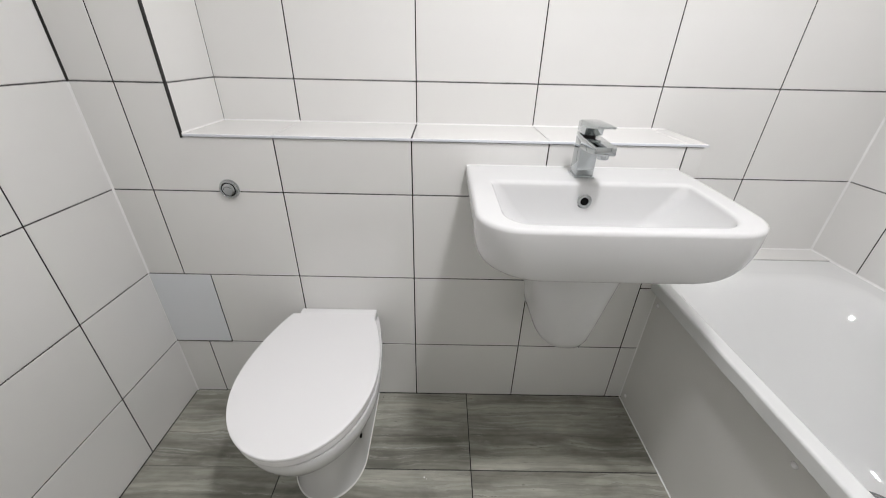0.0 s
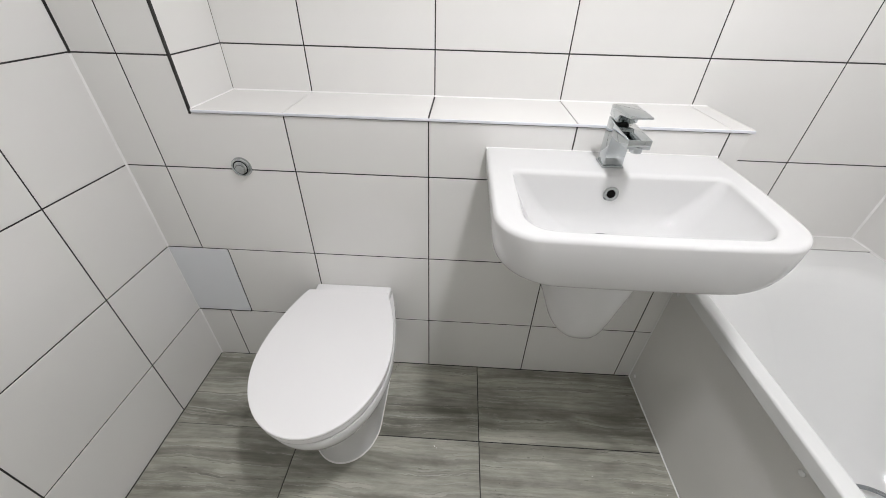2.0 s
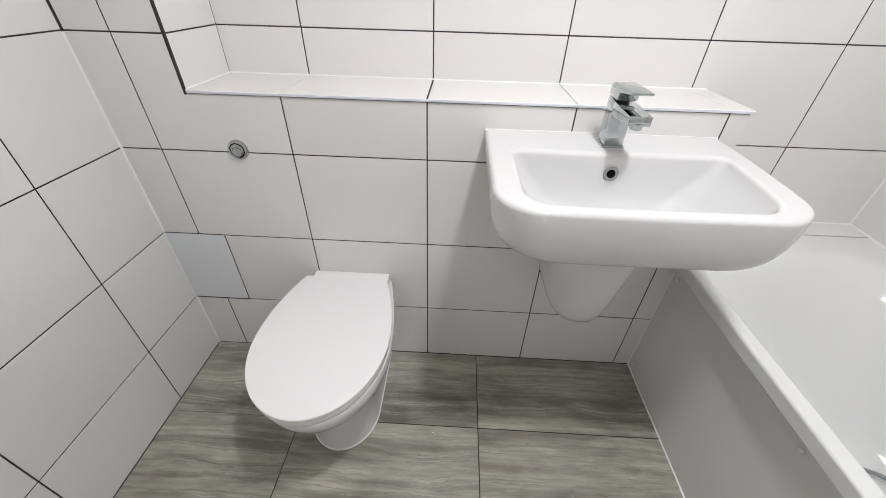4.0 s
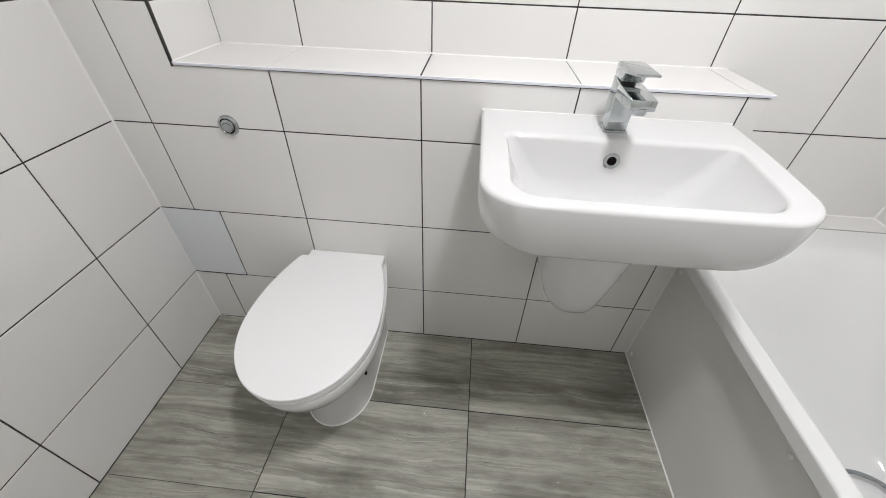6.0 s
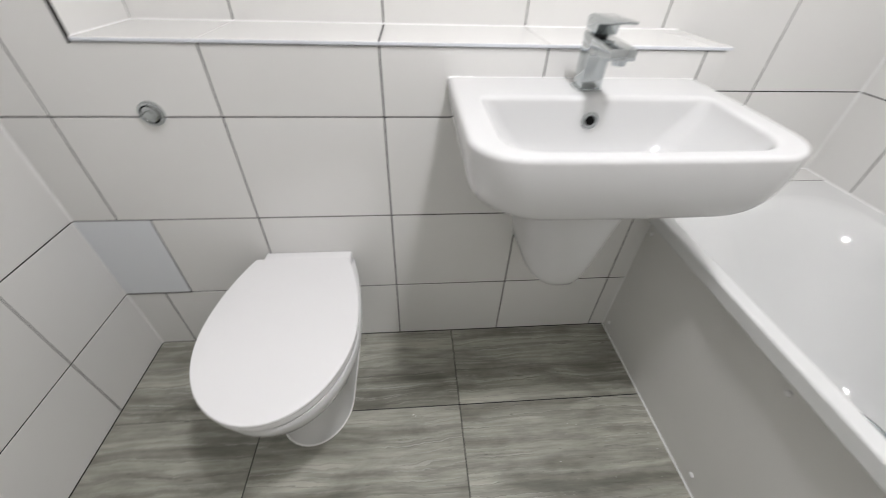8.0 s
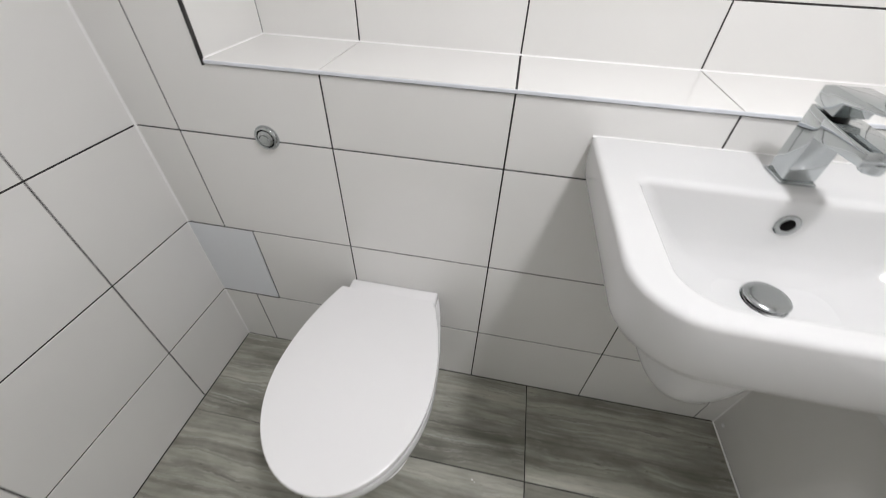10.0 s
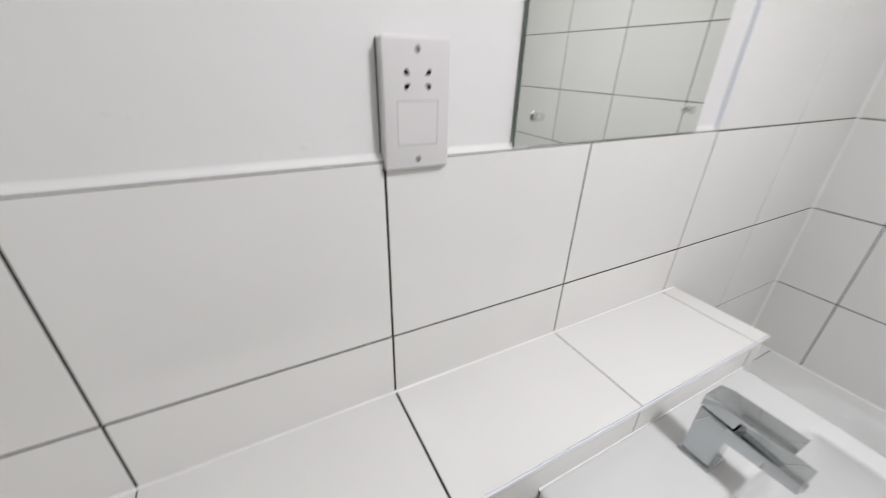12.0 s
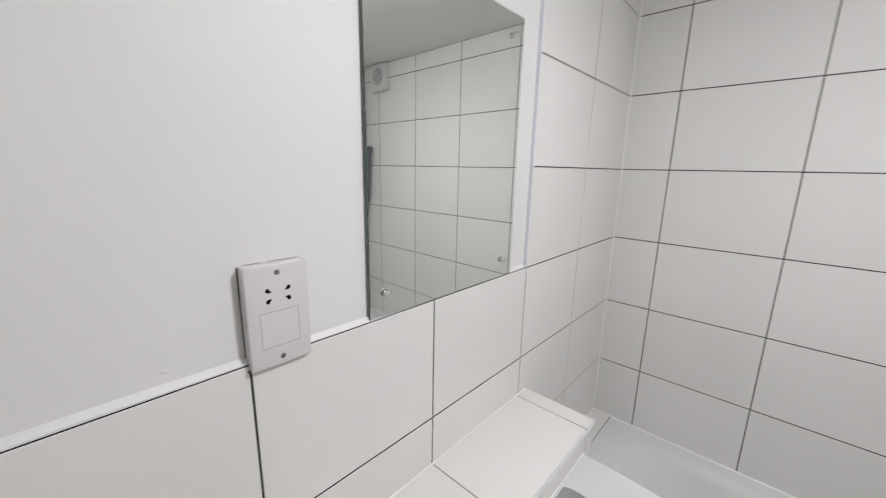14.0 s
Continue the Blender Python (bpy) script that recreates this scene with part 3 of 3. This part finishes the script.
# ---- toilet ----
def pan_ring(hb, hm, ym, yf, z, yb=-0.001, n=12):
    """Half outline: straight back, sides swelling to hm at ym, elliptical front to yf; both sides."""
    half = []
    for k in range(n + 1):
        s = k / n
        half.append((hb + (hm - hb) * math.sin(math.pi / 2 * s) ** 0.85, yb + (ym - yb) * s))
    for k in range(1, n + 5):
        a = math.pi / 2 * k / (n + 4)
        half.append((hm * math.cos(a), ym + (yf - ym) * math.sin(a)))
    ring = [(-x, y, z) for x, y in half] + [(x, y, z) for x, y in reversed(half[:-1])]
    back = [(hb - 2 * hb * k / 6, yb, z) for k in range(1, 6)]
    return ring + back


def make_toilet():
    toilet = thing("toilet", -0.251, 0, 0, "white back-to-wall ceramic toilet with its lid closed", "toilet")
    prof = [(0.1065, 0.108, -0.255, -0.388, 0.0), (0.105, 0.106, -0.255, -0.385, 0.012), (0.104, 0.101, -0.25, -0.374, 0.07),
            (0.105, 0.101, -0.25, -0.370, 0.13), (0.107, 0.108, -0.255, -0.385, 0.18), (0.111, 0.124, -0.265, -0.425, 0.225),
            (0.119, 0.145, -0.27, -0.465, 0.27), (0.124, 0.163, -0.28, -0.500, 0.313), (0.127, 0.173, -0.285, -0.513, 0.347),
            (0.128, 0.175, -0.285, -0.517, 0.367), (0.127, 0.172, -0.285, -0.514, 0.3755), (0.12, 0.15, -0.275, -0.49, 0.377)]
    pan = part("pan", loft([pan_ring(*p) for p in prof], True, True), M_CERAMIC, toilet)
    smoothed(pan, 60)

    def slab(name, z0, z1, grow, yb, mat_, label, dome=0.0):
        hb, hm, ym, yf = 0.130 + grow, 0.182 + grow, -0.285, -0.523 - grow
        rr = min(0.0018, (z1 - z0) / 2)
        rings = [pan_ring(hb - rr, hm - rr, ym, yf + rr, z0, yb - rr * 0.3)]
        for k in range(1, 7):
            a = math.pi * k / 7 - math.pi / 2
            i = rr * (1 - math.cos(a))
            rings.append(pan_ring(hb - i, hm - i, ym, yf + i, (z0 + z1) / 2 + (z1 - z0) / 2 * math.sin(a), yb - i * 0.3))
        for q in (1.0, 0.985, 0.93, 0.8, 0.55, 0.25):
            rings.append(pan_ring((hb - rr) * q, (hm - rr) * q, ym + (0.05 if q < 1 else 0) * (1 - q), -0.28 + (yf + rr + 0.28) * q, z1 + dome * (1 - q * q), -0.28 + (yb + 0.28) * q))
        smoothed(part(name, shift(loft(rings, True, True), -0.008, 0, 0), mat_, toilet, label), 50)
    slab("seat", 0.3792, 0.3993, -0.004, -0.045, M_SEAT, "white plastic toilet seat")
    slab("lid", 0.4014, 0.4112, -0.001, -0.042, M_SEAT, "smooth white toilet lid, closed", 0.003)
    h = box(-0.122, 0.126, -0.043, -0.001, 0.365, 0.4025, 0.005, 3)
    smoothed(part("hinge_block", h, M_SEAT, toilet, "white hinge cover behind the lid"), 35)
    s = part("fixing_hole", lathe([(0.0066, -0.004), (0.0066, 0.0007), (0.005, 0.0011)], 18, "x"), M_HOLE, toilet, "dark fixing hole")
    s.location = (0.1035, -0.268, 0.127)
    rings = []
    base = pan_ring(0.1065, 0.108, -0.255, -0.388, 0.0)[:-5]
    outer = pan_ring(0.1095, 0.1112, -0.255, -0.3915, 0.0)[:-5]
    for b, o in zip(base, outer):
        rings.append([(b[0] * 0.98, b[1], 0.0), (o[0], o[1], 0.0), ((b[0] + o[0]) / 2, (b[1] + o[1]) / 2, 0.0022), (b[0], b[1], 0.0045)])
    smoothed(part("base_sealant", loft(rings, True, True), M_CAULK, toilet, "white bead of sealant"), 50)
    return toilet


make_toilet()

# flush button on the boxing
flush = thing("flush_button", -0.510, 0, 0.812, "round chrome dual flush button on the tiled boxing", "flush button")
smoothed(part("bezel", lathe([(0.0185, 0.0), (0.0185, 0.006), (0.0205, 0.0085), (0.0245, 0.0078), (0.0272, 0.004), (0.0275, 0.0)], 40, "y"), M_CHROME, flush), 40)
g = part("button_gap", lathe([(0.0184, 0.001), (0.0184, 0.0068)], 32, "y"), M_HOLE, flush, "dark gap round the button")
smoothed(part("full_button", lathe([(0.0172, 0.002), (0.0172, 0.0082), (0.016, 0.009), (0.008, 0.0094)], 36, "y"), M_CHROME, flush, "round chrome flush key"), 40)
arc_pts = []
for k in range(13):
    a = radians(20 + 150 * k / 12)
    arc_pts.append((0.011 * math.cos(a) - 0.002, -0.0094, 0.009 * math.sin(a) - 0.001))
part("half_button_groove", tube(arc_pts, 0.0006, 6), M_HOLE, flush, "dark curved groove of the half flush key")

# access hatch
hatch = thing("access_hatch", -0.742, -0.001, 0.389, "plain white plastic access hatch flush in the tiling", "access hatch")
hr = d_ring(-0.0945, 0.0965, 0.1375, -0.1365, 0.002, 0.003, 0)
hr = [[(x, -0.0012 + dy, z + dz) for x, z, _ in hr] for dy, dz in ((0.003, 0), (0, 0))]
hr.append([(x * 0.985, -0.0021, z * 0.988) for x, _, z in hr[0]])
smoothed(part("hatch_panel", loft(hr, True, True), M_HATCH, hatch), 12)
part("hatch_seam", tube([(-0.094, -0.0006, -0.1385), (0.0985, -0.0006, -0.1385)], 0.0019, 6), M_GROUT, hatch, "dark joint below the hatch")
part("hatch_seam", tube([(-0.094, -0.0004, 0.1385), (0.0985, -0.0004, 0.1385)], 0.0012, 6), M_GROUT, hatch, "dark joint above the hatch")

# shaver socket
sock = thing("shaver_socket", 0.0410, YB + 0.0135, 1.4240, "white plastic double shaver socket standing proud of the wall", "shaver socket")
smoothed(part("back_box", box(-0.0422, 0.0422, -0.0152, -0.0005, -0.0725, 0.0725, 0.001), M_PLASTIC, sock, "white plastic back box"), 35)
part("plate_gap", box(-0.0412, 0.0412, -0.0157, -0.0135, -0.071, 0.071), M_HOLE, sock, "dark gap behind the faceplate")
smoothed(part("faceplate", box(-0.043, 0.043, -0.0245, -0.0155, -0.0735, 0.0735, 0.0025, 3), M_PLASTIC, sock), 35)
ft = box(-0.026, 0.026, -0.02462, -0.0243, -0.0435, 0.0065, 0.0001, 1)
part("shutter_panel", ft, M_PLASTIC, sock, "raised blank panel")
# thin strips on the plate; their grey paints in the groove's shade
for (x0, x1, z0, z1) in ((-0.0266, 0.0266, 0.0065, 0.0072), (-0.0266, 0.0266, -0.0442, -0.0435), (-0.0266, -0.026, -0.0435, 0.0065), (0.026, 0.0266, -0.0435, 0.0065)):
    part("panel_groove_shade", box(x0, x1, -0.02456, -0.0243, z0, z1), M_GROOVE, sock, "fine grey line painted as the shade of the groove round the panel")
for sx in (-0.0135, 0.0135):
    for sz, k in ((0.038, 1), (0.022, -1)):
        hole = lathe([(0.0029, 0.0), (0.0029, 0.00022)], 16, "y")
        s2 = box(-0.0012, 0.0048, -0.00022, 0, -0.0012 - 0.0022 * k, 0.0012 - 0.0022 * k)
        for v in s2.verts:
            v.co.x *= -1 if sx > 0 else 1
        bmesh.ops.recalc_face_normals(s2, faces=s2.faces[:])
        o = part("pin_hole", join(hole, s2), M_HOLE, sock, "dark socket opening")
        o.location = (sx - (0.001 if sx < 0 else -0.001), -0.0245, sz)
for sz in (0.0615, -0.0615):
    o = part("plate_screw", lathe([(0.0038, -0.001), (0.0038, 0.0006), (0.0024, 0.0012)], 20, "y"), M_CHROME, sock, "chrome screw")
    o.location = (0, -0.0245, sz)
    part("screw_slot", box(-0.0004, 0.0004, -0.0259, -0.0256, sz - 0.003, sz + 0.003), M_HOLE, o).location = (0, 0.0245, -sz)

# black strips laid over the tile, painting in shade below the plate
part("cutout_gap_shade", box(-0.0445, 0.0455, -0.0141, -0.012, -0.0762, -0.0725), M_BLACK, sock, "black strip for the shade in the gap where the tile is cut")
part("cutout_gap_shade", box(0.0425, 0.0446, -0.0141, -0.012, -0.0762, -0.066), M_BLACK, sock, "black strip for the shade in the gap where the tile is cut")
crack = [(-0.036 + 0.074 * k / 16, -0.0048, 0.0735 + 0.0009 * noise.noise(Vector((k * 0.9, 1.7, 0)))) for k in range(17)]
part("crack_and_gap_line", tube(crack[:6], 0.0005, 5), M_GROOVE, sock, "fine crack in the paint")
# shaded gap between back box and wall, drawn as a black line
side = [(-0.0432 + 0.0004 * noise.noise(Vector((k * 0.8, 4.1, 0))), -0.0050, -0.064 + 0.136 * k / 20) for k in range(21)]
part("crack_and_gap_line", tube(side, 0.0006, 5), M_BLACK, sock, "black line for the shade in the gap beside the back box")
part("crack_and_gap_line", tube(crack[7:], 0.0005, 5), M_GROOVE, sock, "fine crack in the paint")

# small raised marks in the paint
for mx, mz, mr in ((-0.255, 1.425, 0.006), (-0.238, 1.421, 0.005), (-0.223, 1.417, 0.004), (-0.12, 1.475, 0.0025), (-0.232, 1.475, 0.004), (-0.09, 1.384, 0.006), (-0.22, 1.53, 0.005)):
    blob = lathe([(1.0, 0.0), (0.8, 0.10), (0.4, 0.16)], 14, "y")
    for v in blob.verts:
        v.co = Vector((v.co.x * mr * (1 + 0.5 * noise.noise(v.co * 2 + Vector((mx * 40, 0, 0)))), v.co.y * mr * 0.9, v.co.z * mr * 0.45))
    ob = part("plaster_mark", blob, M_PAINT, wall_north, smooth=True)
    ob.location = (mx, YB + 0.0092, mz)

# mirror
MX, MZ = 0.4205, 1.662
mirror = thing("wall_mirror", MX, YB + 0.009, MZ, "frameless rectangular mirror held by four chrome pins", "mirror")
part("glass_edge", box(-0.2200, 0.2245, -0.0092, -0.0065, -0.3005, 0.3005), M_GLASS_EDGE, mirror, "greenish polished glass edge")
part("mirror_face", box(-0.2193, 0.2235, -0.0098, -0.0091, -0.2995, 0.2995), M_MIRROR, mirror, "silvered glass")
mirror.rotation_euler = (0, 0, radians(-0.48))
for px in (-0.184, 0.184):
    for pz in (-0.2575, 0.2575):
        o = part("mirror_pin", lathe([(0.0045, -0.003), (0.0045, 0.004), (0.0068, 0.0045), (0.0072, 0.0075), (0.0058, 0.0105), (0.003, 0.0115)], 24, "y"), M_BRIGHT, mirror, "domed chrome mirror pin")
        smoothed(o, 50)
        o.location = (px, -0.0098, pz)

# grit left on the floor
def grit(name, spots, material, label):
    bms = []
    for gx, gy, gr in spots:
        b = bmesh.new()
        bmesh.ops.create_icosphere(b, subdivisions=1, radius=gr)
        for v in b.verts:
            v.co = Vector((gx, gy, gr * 0.35)) + Vector((v.co.x * random.uniform(0.7, 1.5), v.co.y * random.uniform(0.7, 1.4), v.co.z * 0.5))
        bms.append(b)
    ob = part(name, join(*bms), material)
    return tagged(ob, label=label, category="grit", kind="stuff")


rnd = random.Random(5)
pale = [(0.045, -0.318, 0.0022), (0.052, -0.322, 0.0014), (0.07, -0.06, 0.001)] + [(rnd.uniform(0.45, 0.77), rnd.uniform(-0.58, -0.36), rnd.uniform(0.0006, 0.0013)) for k in range(14)]
grit("plaster_grit", pale, M_CAULK, "small white crumbs of plaster scattered on the grey floor tiles")
dark = [(-0.125, -0.022, 0.0016), (-0.128, -0.034, 0.0012), (-0.12, -0.012, 0.001)] + [(rnd.uniform(0.2, 0.76), rnd.uniform(-0.58, -0.1), rnd.uniform(0.0005, 0.001)) for k in range(16)]
grit("dark_grit", dark, M_GROUT, "tiny dark specks of grout scattered on the grey floor tiles")

# ceiling light
lamp = thing("ceiling_light", LAMP_X, LAMP_Y, CEIL, "round white flush ceiling light, switched on", "ceiling light")
smoothed(part("housing", lathe([(0.113, 0.0), (0.115, -0.004), (0.115, -0.028), (0.111, -0.033), (0.088, -0.034)], 48), M_PLASTIC, lamp), 40)
smoothed(part("diffuser", lathe([(0.088, -0.0338), (0.0865, -0.045), (0.077, -0.055), (0.056, -0.062), (0.028, -0.066)], 48), M_DIFFUSER, lamp, "glowing opal diffuser"), 60)

# extractor fan high on the right wall
FY, FZ = -1.372, 2.195
fan = thing("extractor_fan", XR, FY, FZ, "square white plastic extractor fan with a round grille", "extractor fan")
smoothed(part("fan_case", box(-0.032, -0.0005, -0.078, 0.078, -0.083, 0.083, 0.006, 3), M_PLASTIC, fan), 35)
part("fan_recess", shift(lathe([(0.052, -0.0325), (0.052, -0.0318)], 36, "x"), 0, 0, 0.008), M_DARK_PLASTIC, fan, "dark round opening")
for k in range(-5, 6):
    z = k * 0.009
    half = math.sqrt(0.0525 ** 2 - z * z)
    part("grille_slat", box(-0.0345, -0.0322, -half, half, z + 0.0055, z + 0.0105, 0.0005, 1), M_PLASTIC, fan)
smoothed(part("grille_ring", shift(lathe([(0.051, -0.0322), (0.051, -0.035), (0.056, -0.035), (0.056, -0.0322)], 36, "x"), 0, 0, 0.008), M_PLASTIC, fan), 40)
part("pull_switch", shift(lathe([(0.003, -0.034), (0.003, -0.0315)], 12, "x"), 0, 0.06, -0.07), M_DARK_PLASTIC, fan, "small dark indicator")

# shower riser rail at the far end of the bath
rail = thing("shower_riser_rail", 1.405, YS, 1.62, "white and grey shower riser rail with a grey handset", "shower rail")
smoothed(part("rail", tube([(0, 0.035, -0.42), (0, 0.035, 0.42)], 0.011, 16), M_PLASTIC, rail), 40)
for z in (-0.40, 0.40):
    smoothed(part("rail_bracket", box(-0.014, 0.014, 0.0005, 0.048, z - 0.014, z + 0.014, 0.003), M_PLASTIC, rail), 35)
smoothed(part("handset", tube([(-0.008, 0.06, -0.24), (-0.012, 0.085, -0.06), (-0.014, 0.10, 0.07), (-0.018, 0.13, 0.14)], 0.019, 16), M_DARK_PLASTIC, rail, "dark grey shower handset"), 40)


# ---- wall and floor tiles, laid one by one ----
tile_mesh = {}


def offset_poly(poly, d):
    out = []
    n = len(poly)
    for i in range(n):
        p, q, r = Vector(poly[i - 1]), Vector(poly[i]), Vector(poly[(i + 1) % n])
        a, b = (q - p).normalized(), (r - q).normalized()
        out.append(q + Vector((-a.y, a.x)) * d + Vector((-b.y, b.x)) * d)
    return out


def tile_ob(poly, origin, u, v, w, material, parent, name="tile", depth=0.006, jitter=0.00025):
    """A tile with a chamfered face: anticlockwise poly in (u, v), face towards w."""
    cx, cy = poly[0]
    key = (tuple((round(x - cx, 4), round(y - cy, 4)) for x, y in poly), tuple(u), tuple(v), tuple(w), material.name)
    u, v, w = Vector(u), Vector(v), Vector(w)
    if key not in tile_mesh:
        q = [Vector((x - cx, y - cy)) for x, y in poly]
        ins = offset_poly(q, 0.0009)
        bm = bmesh.new()
        lev = [[bm.verts.new(u * p.x + v * p.y + w * h) for p in ring] for ring, h in ((q, -depth), (q, -0.0007), (ins, 0.0))]
        n = len(q)
        for a, b in zip(lev, lev[1:]):
            for i in range(n):
                bm.faces.new((a[i], a[(i + 1) % n], b[(i + 1) % n], b[i]))
        bm.faces.new(lev[-1])
        bmesh.ops.recalc_face_normals(bm, faces=bm.faces[:])
        me = bpy.data.meshes.new(name)
        bm.to_mesh(me)
        bm.free()
        me.materials.append(material)
        tile_mesh[key] = me
    ob = new(name, tile_mesh[key])
    ob.location = Vector(origin) + u * cx + v * cy + w * random.uniform(-jitter, jitter)
    ob.parent = parent
    return ob


def rect(a0, a1, b0, b1, j=JOINT / 2):
    return [(a0 + j, b0 + j), (a1 - j, b0 + j), (a1 - j, b1 - j), (a0 + j, b1 - j)]


def lay(cols, rows, skip, origin, u, v, w, parent):
    for c0, c1 in zip(cols, cols[1:]):
        for r0, r1 in zip(rows, rows[1:]):
            if c1 - c0 > 0.012 and r1 - r0 > 0.012 and not skip((c0 + c1) / 2, (r0 + r1) / 2):
                tile_ob(rect(c0, c1, r0, r1), origin, u, v, w, M_TILE, parent)


UX, UY, UZ, NY = (1, 0, 0), (0, 1, 0), (0, 0, 1), (0, -1, 0)
rows_full = ROWS_Z + [CEIL]

# boxing front, below the ledge
hx0, hx1, hz0, hz1 = XL, -0.6445, R0, R0 + TH
under = LEDGE - 0.0088
cols = [XL, -2 * TW, -TW, 0, TW, 2 * TW]
lay([2 * TW, 0.7855], [0, R0, RIM_UNDER], lambda x, z: False, (0, 0, 0), UX, UZ, NY, boxing)
lay([2 * TW, BOX_R], [RIM_UNDER, R0 + TH, R0 + 2 * TH], lambda x, z: False, (0, 0, 0), UX, UZ, NY, boxing)
lay(cols, [0, R0, R0 + TH, R0 + 2 * TH], lambda x, z: x < -TW and z > R0 and z < R0 + TH, (0, 0, 0), UX, UZ, NY, boxing)
lay([hx1, -TW], [hz0, hz1], lambda x, z: False, (0, 0, 0), UX, UZ, NY, boxing)
lay([-TW, 0, TW, 2 * TW, BOX_R], [R0 + 2 * TH, under + 0.0015], lambda x, z: False, (0, 0, 0), UX, UZ, NY, boxing)
lay([XL, -2 * TW], [R0 + 2 * TH, R0 + 3 * TH], lambda x, z: False, (0, 0, 0), UX, UZ, NY, boxing)
j = JOINT / 2
tile_ob([(-2 * TW + j, R0 + 2 * TH + j), (-TW - j, R0 + 2 * TH + j), (-TW - j, under), (NICHE_L - 0.005, under),
         (NICHE_L - 0.005, R0 + 3 * TH - j), (-2 * TW + j, R0 + 3 * TH - j)], (0, 0, 0), UX, UZ, NY, M_TILE, boxing)
# pier front above
lay([XL + 0.003, -2 * TW, NICHE_L - 0.0035], rows_full[4:], lambda x, z: False, (0, 0, 0), UX, UZ, NY, boxing)
# pier side in the niche
lay([0.0025, YB + 0.0014], [LEDGE - 0.001] + rows_full[4:], lambda x, z: False, (NICHE_L, 0, 0), UY, UZ, (1, 0, 0), boxing)

# back wall
lay([NICHE_L - 0.0016, -TW, 0, TW, 2 * TW + 0.0105], [LEDGE - 0.001, R0 + 3 * TH, R0 + 4 * TH + 0.0015], lambda x, z: False, (0, YB, 0), UX, UZ, NY, wall_north)
lay([2 * TW + 0.0105, 3 * TW, XR], rows_full[4:], lambda x, z: False, (0, YB, 0), UX, UZ, NY, wall_north)
lay([2 * TW + 0.0105, 3 * TW, XR], [0.45, R0 + 2 * TH, R0 + 3 * TH], lambda x, z: False, (0, YB, 0), UX, UZ, NY, wall_north)

# left and right walls
ys_left = [-0.249 - TW * k for k in range(4)]
cols_w = [YS] + sorted(y for y in ys_left if y > YS + 0.02) + [0.0]
lay(cols_w, rows_full, lambda y, z: False, (XL, 0, 0), UY, UZ, (1, 0, 0), wall_west)
ys_right = [0.046 - TW * k for k in range(5)]
cols_e = [YS] + sorted(y for y in ys_right if y > YS + 0.02) + [YB]
lay(cols_e, rows_full, lambda y, z: z < 0.4, (XR, 0, 0), UY, UZ, (-1, 0, 0), wall_east)

lay([XL, -0.602, -0.239, 0.124, 0.487, 0.85, 1.213, XR], rows_full, lambda x, z: False, (0, YS, 0), UX, UZ, (0, 1, 0), wall_south)

# floor, 593 by 297 mm with its joint
fx = [XL, -0.402, 0.191, 0.784]
fyy = [YS] + sorted(-0.293 - 0.2965 * k for k in range(5) if -0.293 - 0.2965 * k > YS + 0.02) + [0.0]
for a, b in zip(fx, fx[1:]):
    for c, d in zip(fyy, fyy[1:]):
        e = 0.0007 if a < -0.5 else 0.0016      # the joints of the first column are nearly closed
        tile_ob([(a + 0.0016, c + e), (b - 0.0014, c + e), (b - 0.0014, d - e), (a + 0.0016, d - e)], (0, 0, 0), UX, UY, UZ, M_FLOOR, floor, "floor_tile", jitter=0.0001)
